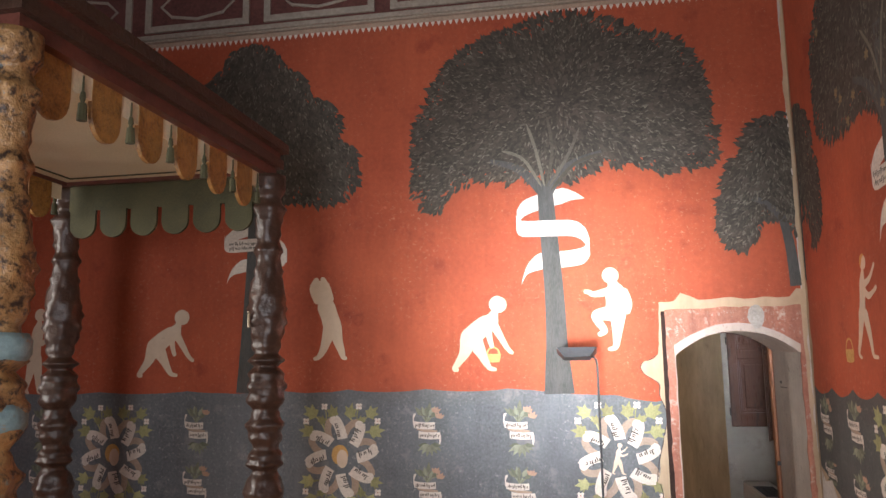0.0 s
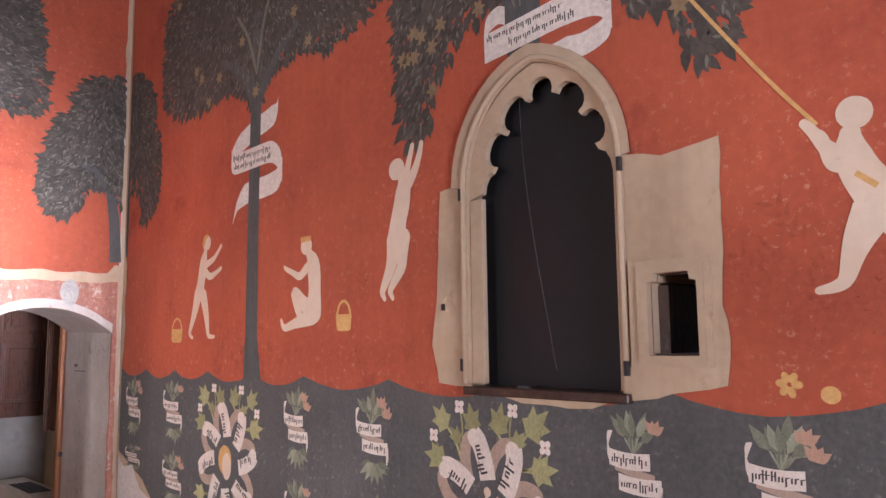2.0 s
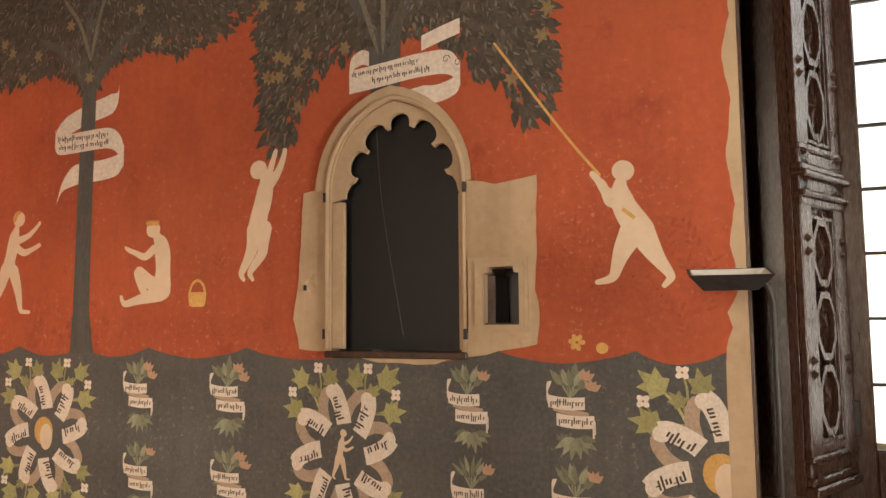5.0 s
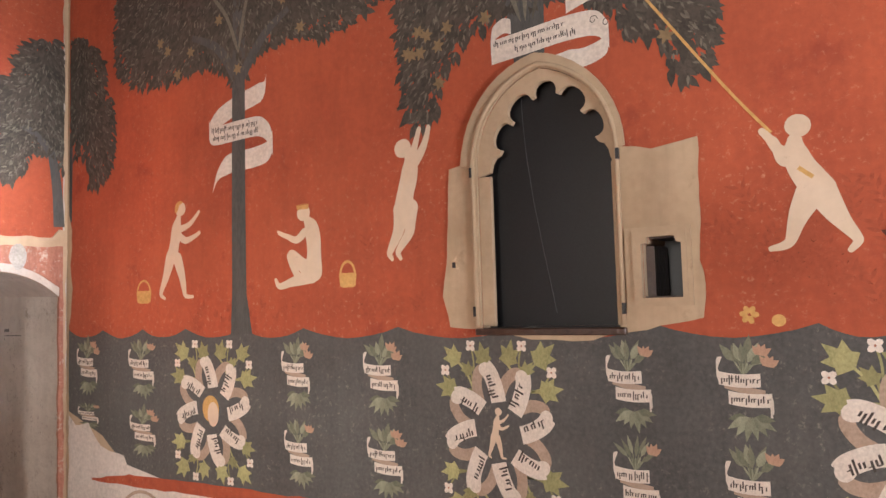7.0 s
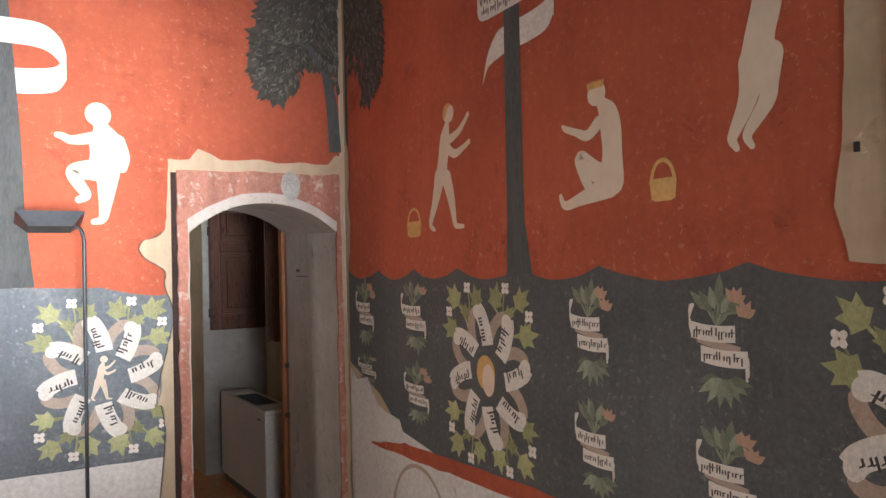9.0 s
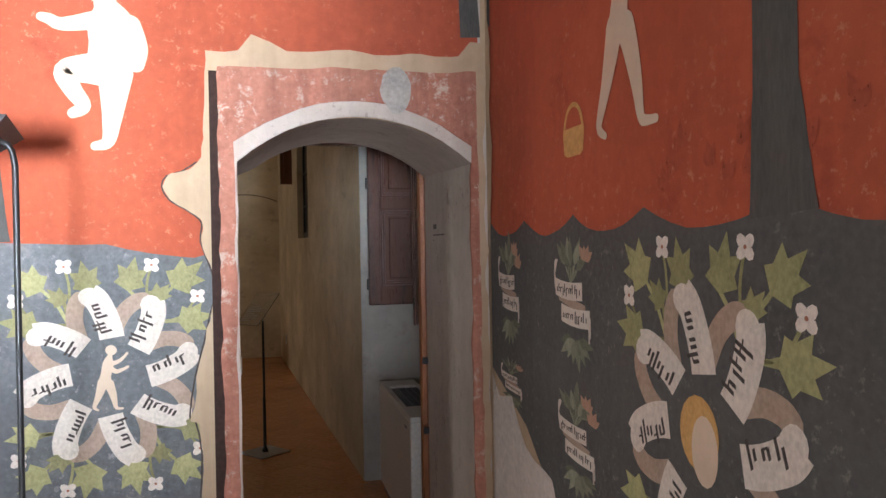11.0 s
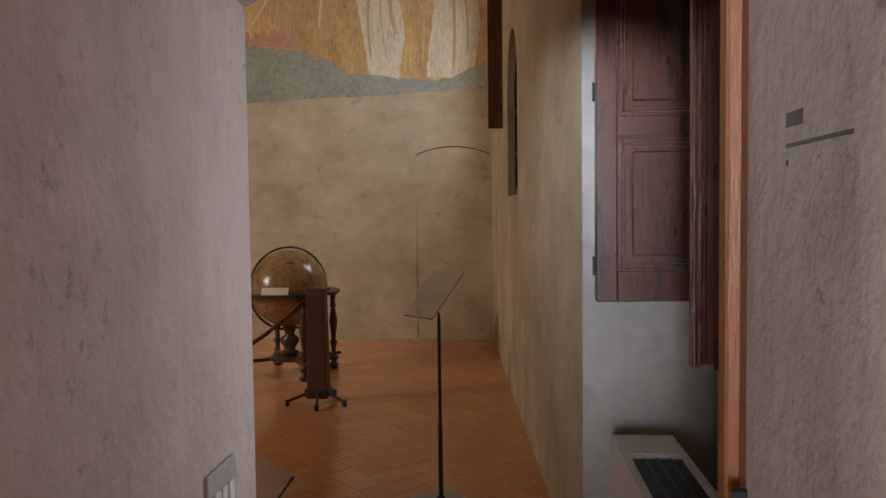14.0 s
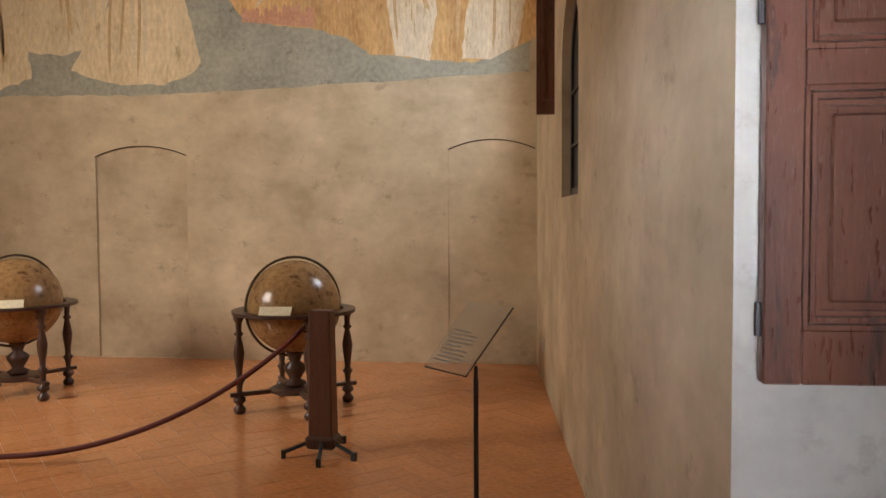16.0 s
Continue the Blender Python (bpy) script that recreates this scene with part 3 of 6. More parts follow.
part("lower_band", plate([(-6.99, 0.02), (-0.90, 0.02), (-0.885, 0.79), (-6.99, 0.79)], [], -0.0010, -0.0010), PALE, wall_north_a, "pale patched plaster below the dado")
part("door_surround", plate(ragged(SURROUND, 0.04, 0.014, 4), [DOOR_OPEN], -0.001, -0.012), PLASTER, wall_north_a, "bare beige plaster repair with an uneven edge")
bm = bmesh.new()
ribbon(bm, [(s - 0.004, z) for s, z in ragged(edge, 0.04, 0.014, 4)[:int(len(edge) * 1.0)]][::3], 0.005, 0.02, 2)
part("plaster_crack", bm, INK, wall_north_a, "dark crack along the plaster repair")
border_out = [(-0.868, 0.02), (-0.868, 2.09), (-0.045, 2.10), (-0.035, 0.02)]
wide = arch_loop(-0.822, -0.068, 0.03, 1.86, 1.995)
part("painted_border", plate(ragged(border_out, 0.03, 0.009, 6), [ragged(wide, 0.05, 0.008, 7)], -0.010, -0.028), PINK, wall_north_a, "flaking pink-red painted border")
part("arch_edge", plate(ragged(arch_loop(-0.829, -0.056, 0.03, 1.875, 2.008), 0.05, 0.010, 21), [ragged(DOOR_OPEN, 0.05, 0.005, 22)], -0.0125, -0.0215), WHITEWASH, wall_north_a, "limewashed rough edge of the arch")
# No groove is cut here; a flat dark strip paints its shadow line.
part("gap_strip", boxes(((-0.895, -0.0125, 0.02), (-0.862, -0.0121, 2.08))), mat("painted groove shade", (0.022, 0.010, 0.007), (0.040, 0.018, 0.012), 9, 0.95, 0.1), wall_north_a, "flat dark strip painting the shaded groove beside the border")
part("cement_patch", plate(ragged(ellipse(-0.315, 2.03, 0.05, 0.07), 0.02, 0.012, 8), [], -0.0292, -0.0292), mat("grey cement patch", (0.28, 0.26, 0.24), (0.40, 0.37, 0.33), 12, 0.9, 0.4, 80), wall_north_a, "grey cement repair")
part("right_strip", plate(ragged([(-0.068, 0.02), (-0.068, 1.45), (-0.04, 1.46), (-0.035, 0.02)], 0.04, 0.007, 9), [], -0.0292, -0.0292), PINK, wall_north_a)
# corner crack with bare plaster on both walls
part("corner_plaster", plate(ragged([(-0.022, 2.1), (-0.030, 2.6), (-0.02, 3.1), (-0.035, 3.5), (-0.018, 4.2), (-0.002, 4.2), (-0.002, 2.1)], 0.05, 0.010, 10), [], -0.006, -0.006), PLASTER, wall_north_a, "bare plaster along the corner")
part("corner_plaster", plate(ragged([(0.002, 0.3), (0.002, 4.2), (0.02, 4.2), (0.03, 3.4), (0.015, 2.9), (0.026, 2.3), (0.06, 2.2), (0.045, 2.0), (0.06, 1.85), (0.05, 1.7), (0.02, 1.55), (0.03, 0.9), (0.02, 0.3)], 0.05, 0.010, 11), [], -0.006, -0.006), PLASTER, wall_east_a, "bare plaster along the corner")

STEP_HOLES = [NICHE, CUPBOARD]
part("red_field", plate(ragged([(0.02, 4.22)] + [(s, z - 0.03) for s, z in E_TOP[:-1]] + ragged([(4.395, 1.57), (4.42, 1.68), (4.405, 1.74), (4.44, 1.80), (4.425, 1.95), (4.44, 2.10), (4.415, 2.25), (4.43, 2.35), (4.44, 2.45), (4.425, 2.60), (4.45, 2.75), (4.46, 4.22)], 0.03, 0.012, 3)[:-60], 0.1, 0.004, 12), STEP_HOLES, -0.0008, -0.0008), RED, wall_east_a, "brick red fresco ground with faint patches")
part("dado", plate(ragged(E_TOP + [(4.39, 0.84), (0.9, 0.80), (0.55, 0.86), (0.35, 1.0), (0.02, 1.12)], 0.1, 0.005, 13), [], -0.0014, -0.0014), DADO, wall_east_a, "dark grey painted dado with a scalloped top edge")
part("lower_band", plate([(0.01, 0.02), (4.39, 0.02), (4.39, 0.86), (0.01, 0.86)], [], -0.0010, -0.0010), PALE, wall_east_a, "pale patched plaster below the dado")
part("red_stripe", plate(ragged([(0.25, 0.74), (4.39, 0.78), (4.39, 0.85), (0.25, 0.80)], 0.08, 0.008, 14), [], -0.0018, -0.0018), RED, wall_east_a, "worn orange-red stripe")
for k in range(6):
    bm = bmesh.new()
    arc = [(0.72 + 0.66 * k + 0.24 * math.cos(a), 0.46 + 0.26 * math.sin(a)) for a in (math.pi * j / 10 for j in range(11))]
    ribbon(bm, arc, 0.018, 0.0046)
    part("painted_arc", bm, SCROLL_BACK, wall_east_a)
part("patch", plate(ragged([(0.02, 1.10), (0.10, 1.04), (0.22, 1.06), (0.34, 0.93), (0.56, 0.90), (0.60, 0.80), (0.02, 0.72)], 0.04, 0.012, 15), [], -0.0030, -0.0030), PALE, wall_east_a, "pale grey plaster repair")
NICHE_PATCH = [(2.73, 1.60), (2.70, 1.72), (2.73, 1.95), (2.745, 2.25), (2.80, 2.26), (2.83, 2.40), (2.92, 2.52), (3.05, 2.62), (3.17, 2.66), (3.29, 2.61), (3.40, 2.50), (3.46, 2.38), (3.49, 2.25), (3.60, 2.22),
               (3.66, 2.235), (3.757, 2.243), (3.757, 1.95), (3.75, 1.82), (3.764, 1.70), (3.748, 1.628), (3.60, 1.60), (3.45, 1.57), (3.35, 1.545), (3.1, 1.545), (2.95, 1.575)]
part("niche_plaster", plate(ragged(NICHE_PATCH, 0.04, 0.010, 16), STEP_HOLES, -0.0045, -0.008), PLASTER, wall_east_a, "bare beige plaster round the niche")

# ---- niche, cupboard opening
def niche():
    r = root("gothic_niche", EAST, "stone gothic niche with a cusped arch and dark panel inside", "niche", kind="")
    outer, inner = [(2.868, 1.60), (3.480, 1.60), (3.480, 2.245)] + pointed_loop(3.158, 0.345, 1.60, 2.25, 2.660)[2:] + [(2.868, 2.245)], pointed_loop(3.17, 0.285, 1.60, 2.25, 2.60)
    part("surround", plate(outer, [inner], -0.009, -0.020), STONE, r)
    bm = bmesh.new()
    tube(bm, [(s, -0.021, z) for s, z in pointed_loop(3.17, 0.302, 1.60, 2.25, 2.612)[1:]] + [(2.868, -0.021, 1.60)], 0.010, 6)
    part("roll_moulding", bm, STONE, r, smooth=True)
    part("tracery", solid(pointed_loop(3.17, 0.2845, 1.60, 2.25, 2.598)[2:] + [(2.8855, 2.20)] + cusped_lobes(3.193, 2.245)[::-1] + [(3.4545, 2.20)], -0.006, 0.016), STONE, r, "cusped sandstone tracery")
    for s, e in ((2.8855, 2.941), (3.445, 3.4545)):
        part("jamb", boxes(((s, -0.006, 1.60), (e, 0.016, 2.199)), bevel=0.003), STONE, r)
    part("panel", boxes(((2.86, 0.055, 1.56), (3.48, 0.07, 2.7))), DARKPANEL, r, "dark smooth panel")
    bm = bmesh.new()
    tube(bm, [(3.06 + 0.09 * (1 - math.cos(k * 0.16)), 0.054, 2.55 - 0.9 * k / 12 if k else 2.55) for k in range(13)][::-1], 0.0018, 5)
    part("seam", bm, LEAD, r)
    bm = boxes(((2.86, -0.028, 1.565), (3.48, 0.05, 1.592)), bevel=0.004)
    part("sill", bm, OLDWOOD, r, "thin brown sill board")
    for s in (2.862, 3.478):
        for z in (1.66, 2.22):
            part("hinge_pin", boxes(((s - 0.006, -0.032, z - 0.02), (s + 0.006, -0.018, z + 0.02))), BLACK, r)
    part("bolt", boxes(((2.755, -0.018, 1.84), (2.765, -0.007, 1.862))), BLACK, r)
    return r


niche()
cup = root("wall_cupboard", EAST, "small square wall opening with a moulded stone frame", "niche")
frame_out = [(3.490, 1.665), (3.722, 1.665), (3.722, 1.945), (3.490, 1.945)]
part("stone_frame", plate(frame_out, [CUPBOARD], -0.009, -0.020), STONE, cup)
part("inner_frame", plate([(3.518, 1.680), (3.708, 1.680), (3.708, 1.928), (3.518, 1.928)], [CUPBOARD], -0.0205, -0.028), STONE, cup)
part("backing", boxes(((3.45, 0.20, 1.62), (3.76, 0.22, 1.97))), DARKPANEL, cup)
# Dark boards added to put shade over the opening's plaster sides.
part("lining", boxes(((3.684, 0.004, 1.695), (3.6895, 0.19, 1.884)), ((3.5485, 0.004, 1.6945), (3.6895, 0.19, 1.700)), ((3.571, 0.004, 1.904), (3.667, 0.19, 1.9095))), OLDWOOD, cup)
part("lining", boxes(((3.549, 0.03, 1.695), (3.580, 0.19, 1.88))), OLDWOOD, cup, "brown timber lining")

# ---------------------------------------------------------------- frescoes: painted things
def inside_any(shapes):
    """A test for points within any of the ellipses and outside the cut ones: (s, z, rs, rz, cut)."""
    def test(s, z):
        hit = False
        for cs, cz, rs, rz, cut in shapes:
            if ((s - cs) / rs) ** 2 + ((z - cz) / rz) ** 2 < 1:
                if cut:
                    return False
                hit = True
        return hit
    return test


def painted_tree(wall, label, shapes, limits, trunk, twigs, leaves, lights, droop=0.6, seed=1, d0=0.006, fruit=0):
    """A fresco tree: trunk strokes, a dark crown of overlapping leaf strokes, and paler leaves on it."""
    rnd = random.Random(seed)
    lo_s, hi_s, lo_z, hi_z = limits
    test = inside_any(shapes)
    bm = bmesh.new()
    for layer, (pts, w0, w1) in enumerate(trunk):
        line = spline([(*p, 0) for p in pts], 6)
        prev = None
        for k, q in enumerate(line):
            w = w0 + (w1 - w0) * k / (len(line) - 1)
            a, b = line[max(0, k - 1)], line[min(len(line) - 1, k + 1)]
            t = (b - a).normalized()
            pair = [bm.verts.new((q.x - t.y * w / 2, -0.00262 - 0.00003 * layer, q.y + t.x * w / 2)), bm.verts.new((q.x + t.y * w / 2, -0.00262 - 0.00003 * layer, q.y - t.x * w / 2))]
            if prev:
                bm.faces.new((prev[0], prev[1], pair[1], pair[0]))
            prev = pair
    tree = part("painted_tree", bm, TRUNK, wall, label)
    bm = bmesh.new()
    cell = 0.05
    for i in range(int((hi_s - lo_s) / cell) + 1):
        for j in range(int((hi_z - lo_z) / cell) + 1):
            s, z = lo_s + i * cell, lo_z + j * cell
            if z < hi_z and lo_s <= s <= hi_s - cell and all(test(s + a, z + b) for a in (-0.03, 0.08) for b in (-0.03, 0.08)):
                flat(bm, [(s, z), (s + cell, z), (s + cell, z + cell), (s, z + cell)], d0)
    part("crown", bm, TREE_DARK, tree)
    mid_s = sum(c[0] for c in shapes if not c[4]) / sum(1 for c in shapes if not c[4])

    def strokes(count, size, d, slim):
        bmx = bmesh.new()
        made = tries = 0
        while made < count and tries < count * 12:
            tries += 1
            s, z = rnd.uniform(lo_s, hi_s), rnd.uniform(lo_z, hi_z)
            if not test(s, z):
                continue
            out = math.atan2(-droop + (z - lo_z) / (hi_z - lo_z) * 0.9, (s - mid_s) / (hi_s - lo_s) * 1.6) + rnd.uniform(-0.8, 0.8)
            ln = size * rnd.uniform(0.6, 1.4)
            loop = leaf_loop(s, z, ln, ln * slim, out)
            if all(lo_s - 0.005 <= q[0] <= hi_s + 0.12 for q in loop) and (hi_s < -0.1 or max(q[0] for q in loop) < hi_s):
                flat(bmx, loop, d + rnd.uniform(0, 0.0012))
                made += 1
        return bmx

    part("leaf_stroke", strokes(int(leaves * 1.9), 0.058, d0 + 0.0005, 0.5), TREE_LEAF, tree)["kind"] = "stuff"
    part("pale_leaf", strokes(int(lights * 1.5), 0.03, d0 + 0.002, 0.32), TREE_LIGHT, tree)["kind"] = "stuff"
    if fruit:
        bm = bmesh.new()
        for _ in range(fruit * 6):
            s, z = rnd.uniform(lo_s, hi_s), rnd.uniform(lo_z, hi_z)
            if test(s, z) and fruit > 0:
                fruit -= 1
                for a in range(6):
                    flat(bm, leaf_loop(s, z, 0.034, 0.020, a * 1.05 + rnd.uniform(0, 0.3)), d0 + 0.0036)
        part("fruit", bm, mat("dull yellow fruit paint", (0.18, 0.125, 0.065), (0.26, 0.18, 0.09), 12, 0.9, 0), tree)
    if twigs:
        bm = bmesh.new()
        for pts in twigs:
            ribbon(bm, pts, 0.022, d0 + 0.004, 5, True)
        part("twig", bm, TREE_LIGHT, tree)
    return tree


S3 = -1.56
painted_tree(wall_north_a, "painted spreading tree with dense dark leaves and a pale trunk",
             [(-1.50, 3.56, 0.90, 0.56, 0), (-2.12, 3.28, 0.40, 0.44, 0), (-2.36, 3.02, 0.17, 0.20, 0), (-0.86, 3.48, 0.34, 0.48, 0), (-0.64, 3.20, 0.17, 0.17, 0), (-1.45, 3.88, 0.46, 0.28, 0), (-1.98, 2.72, 0.36, 0.31, 1), (-1.12, 2.76, 0.42, 0.33, 1)],
             (-2.56, -0.48, 2.72, 4.2), [([(S3, 1.56), (-1.565, 1.85)], 0.20, 0.145), ([(-1.565, 1.84), (-1.57, 2.2), (-1.60, 2.75), (-1.61, 3.0)], 0.145, 0.095), ([(-1.61, 2.9), (-1.78, 3.08), (-1.98, 3.15)], 0.08, 0.03), ([(-1.60, 2.9), (-1.45, 3.08), (-1.22, 3.17)], 0.08, 0.03)],
             [[(-1.63, 2.95), (-1.75, 3.15), (-1.9, 3.22)], [(-1.61, 2.95), (-1.66, 3.2), (-1.72, 3.4)], [(-1.6, 2.95), (-1.55, 3.2), (-1.58, 3.45)], [(-1.58, 2.95), (-1.45, 3.15), (-1.36, 3.35)], [(-1.57, 2.92), (-1.4, 3.1), (-1.2, 3.16)]],
             3600, 1500, 0.5, 3)
painted_tree(wall_north_a, "painted conical tree with drooping dark thatch-like leaves",
             [(-3.68, 3.24, 0.74, 0.28, 0), (-3.70, 3.50, 0.63, 0.32, 0), (-3.73, 3.76, 0.43, 0.28, 0), (-3.745, 3.98, 0.24, 0.20, 0), (-3.24, 3.10, 0.30, 0.18, 0)],
             (-4.42, -2.93, 2.90, 4.2), [([(-3.74, 1.58), (-3.70, 2.4), (-3.70, 3.1)], 0.17, 0.11)], [], 3000, 700, 1.6, 4)
painted_tree(wall_north_a, "painted small tree beside the doorway corner",
             [(-0.08, 3.08, 0.24, 0.28, 0), (-0.22, 2.88, 0.22, 0.22, 0), (-0.36, 2.68, 0.13, 0.20, 0), (0.1, 2.8, 0.2, 0.3, 0), (-0.16, 2.52, 0.10, 0.17, 1)],
             (-0.53, -0.012, 2.48, 3.42), [([(-0.055, 2.22), (-0.075, 2.5), (-0.13, 2.8)], 0.07, 0.05), ([(-0.10, 2.65), (-0.2, 2.76), (-0.3, 2.8)], 0.05, 0.03)], [], 900, 380, 0.9, 5)
painted_tree(wall_east_a, "painted small tree half hidden behind the corner",
             [(0.02, 3.08, 0.34, 0.32, 0), (0.27, 2.75, 0.20, 0.30, 0), (0.12, 2.5, 0.10, 0.16, 1)],
             (0.03, 0.50, 2.42, 3.42), [([(0.035, 2.25), (0.04, 2.8)], 0.03, 0.03)], [], 520, 260, 1.4, 6)
painted_tree(wall_east_a, "painted tree with a tall slim trunk and wide dark crown",
             [(1.5, 3.42, 1.02, 0.55, 0), (0.85, 3.25, 0.38, 0.30, 0), (2.15, 3.28, 0.36, 0.28, 0), (1.5, 3.8, 0.8, 0.4, 0), (1.20, 2.82, 0.26, 0.17, 1), (1.82, 2.84, 0.26, 0.18, 1)],
             (0.45, 2.55, 2.86, 4.2), [([(1.50, 1.57), (1.488, 1.76)], 0.155, 0.105), ([(1.488, 1.75), (1.49, 2.2), (1.50, 2.9), (1.51, 3.3)], 0.105, 0.085), ([(1.50, 2.85), (1.35, 3.05), (1.15, 3.15)], 0.07, 0.03), ([(1.50, 2.85), (1.68, 3.05), (1.85, 3.15)], 0.07, 0.03)],
             [[(1.5, 3.0), (1.42, 3.2), (1.3, 3.35)], [(1.5, 3.0), (1.56, 3.25), (1.66, 3.45)]], 3200, 1500, 0.7, 7, fruit=16)
painted_tree(wall_east_a, "painted fruit tree growing over the niche arch",
             [(3.12, 3.30, 0.66, 0.50, 0), (2.70, 2.98, 0.20, 0.32, 0), (2.62, 2.68, 0.10, 0.24, 0), (3.60, 2.95, 0.24, 0.30, 0), (3.74, 2.68, 0.10, 0.22, 0), (3.12, 3.75, 0.5, 0.4, 0), (3.15, 2.66, 0.36, 0.22, 1)],
             (2.44, 3.88, 2.46, 4.2), [([(3.13, 2.64), (3.12, 2.85), (3.12, 3.1)], 0.13, 0.20), ([(3.1, 2.85), (2.95, 3.1), (2.8, 3.2)], 0.06, 0.03), ([(3.14, 2.85), (3.3, 3.1), (3.45, 3.2)], 0.06, 0.03)],
             [[(3.1, 2.8), (3.0, 3.1), (2.9, 3.3)], [(3.12, 2.8), (3.12, 3.1), (3.1, 3.35)], [(3.15, 2.8), (3.24, 3.1), (3.34, 3.3)]], 2800, 1300, 1.0, 8, fruit=34)


def band(bm, pts, height, d, tip=False, n=8):
    """A painted band of even upright height along a line; the last end may run out to a point."""
    line = spline([(*p, 0) for p in pts], n)
    prev = None
    for k, q in enumerate(line):
        h = height * (max(0.06, min(1.0, 3.2 * (len(line) - 1 - k) / len(line))) if tip else 1.0) / 2
        pair = [bm.verts.new((q.x, -0.0022 - d * 0.06, q.y + e)) for e in (h, -h)]
        if prev:
            f = bm.faces.new((prev[0], prev[1], pair[1], pair[0]))
            f.normal_update()
            if f.normal.y > 0:
                f.normal_flip()
        prev = pair
    return bm


def script(bm, s, z, ln, hgt, turn, d, rr):
    """A line of upright pen strokes, too worn to read, joined here and there like old book hand."""
    x, c, sn = 0.0, math.cos(turn), math.sin(turn)

    def put(loop):
        flat(bm, [(s + a * c - b * sn, z + a * sn + b * c) for a, b in loop], d)

    while x < ln:
        strokes = rr.randint(2, 5)
        w = hgt * 0.34
        for k in range(strokes):
            up = hgt * rr.choice((1.0, 1.0, 1.0, 1.7))
            dn = hgt * rr.choice((0.0, 0.0, 0.0, 0.6))
            put([(x, -dn), (x + w, -dn + w * 0.4), (x + w, up), (x, up - w * 0.4)])
            if rr.random() < 0.45:
                put([(x + w, hgt * 0.75), (x + w * 2.3, hgt * 0.9), (x + w * 2.3, hgt * 1.05), (x + w, hgt * 0.95)])
            x += w * 1.75
            if x > ln:
                break
        x += w * 1.1


def s_scroll(wall, s0, z0, s1, z1, upper, middle, lower, lines=()):
    """A scroll folded like an S round a trunk: the middle band in front of it, the others behind."""
    def put(pts):
        return [(s0 + a * (s1 - s0), z0 + b * (z1 - z0)) for a, b in pts]

    h = (z1 - z0) * 0.172
    bm = bmesh.new()
    band(bm, put(upper[::-1]), h, 0.0050, True)
    band(bm, put(lower), h, 0.0052, True)
    back = part("painted_scroll", bm, SCROLL, wall, "white painted scroll wound round the trunk")
    part("front_band", band(bmesh.new(), put(middle), h, 0.0125), SCROLL, back)
    if lines:
        bm, rr = bmesh.new(), random.Random(int(s0 * 100))
        for a, b, ln in lines:
            script(bm, s0 + a * (s1 - s0), z0 + b * (z1 - z0), ln * (s1 - s0), h * 0.17, 0.0, 0.0140, rr)
        part("lettering", bm, INK, back)


S_UP = [(0.90, 1.0), (0.88, 0.83), (0.74, 0.78), (0.48, 0.735), (0.18, 0.65), (0.04, 0.55)]
S_MID = [(0.02, 0.56), (0.10, 0.50), (0.45, 0.505), (0.78, 0.505), (0.93, 0.43), (0.985, 0.32)]
S_LOW = [(0.985, 0.36), (0.90, 0.275), (0.70, 0.245), (0.50, 0.238), (0.30, 0.22), (0.15, 0.14), (0.07, 0.0)]
S_CURL = [(0.94, 0.885), (0.72, 0.925), (0.44, 0.885), (0.14, 0.81), (0.03, 0.70)]
s_scroll(wall_north_a, -1.82, 2.293, -1.318, 2.93, S_CURL, [(a, b + 0.09 - 0.04 * a) for a, b in S_MID], S_LOW)
s_scroll(wall_north_a, -3.954, 2.365, -3.452, 2.905, S_UP, S_MID, S_LOW, [(0.10, 0.51, 0.75), (0.10, 0.45, 0.6)])
s_scroll(wall_east_a, 1.268, 2.304, 1.740, 2.889, S_UP, S_MID, S_LOW, [(0.06, 0.525, 0.70), (0.08, 0.455, 0.68)])
bm = bmesh.new()
band(bm, [(2.963, 2.70), (3.127, 2.716), (3.293, 2.732), (3.41, 2.725), (3.459, 2.67)], 0.098, 0.0128)
over_niche = part("painted_scroll", bm, SCROLL, wall_east_a, "white painted scroll curling over the niche arch")
bm = bmesh.new()
band(bm, [(3.458, 2.675), (3.44, 2.632), (3.36, 2.606), (3.28, 2.615), (3.226, 2.632)], 0.072, 0.0118, True)
band(bm, [(2.962, 2.72), (2.975, 2.775), (3.02, 2.80), (3.055, 2.79)], 0.062, 0.0116)
band(bm, [(3.293, 2.820), (3.376, 2.846), (3.459, 2.868)], 0.062, 0.0120)
part("scroll_fold", bm, SCROLL, over_niche)
bm = bmesh.new()
script(bm, 2.975, 2.722, 0.30, 0.014, 0.07, 0.0140, random.Random(4))
script(bm, 3.07, 2.688, 0.26, 0.014, 0.07, 0.0140, random.Random(6))
for k in range(2):
    ribbon(bm, [(3.40 + 0.05 * k + 0.018 * math.cos(a) * (1 - a / 9), 2.74 - 0.02 * k + 0.018 * math.sin(a) * (1 - a / 9)) for a in (0.6 * j for j in range(12))], 0.003, 0.0140, 2)
part("lettering", bm, INK, over_niche)

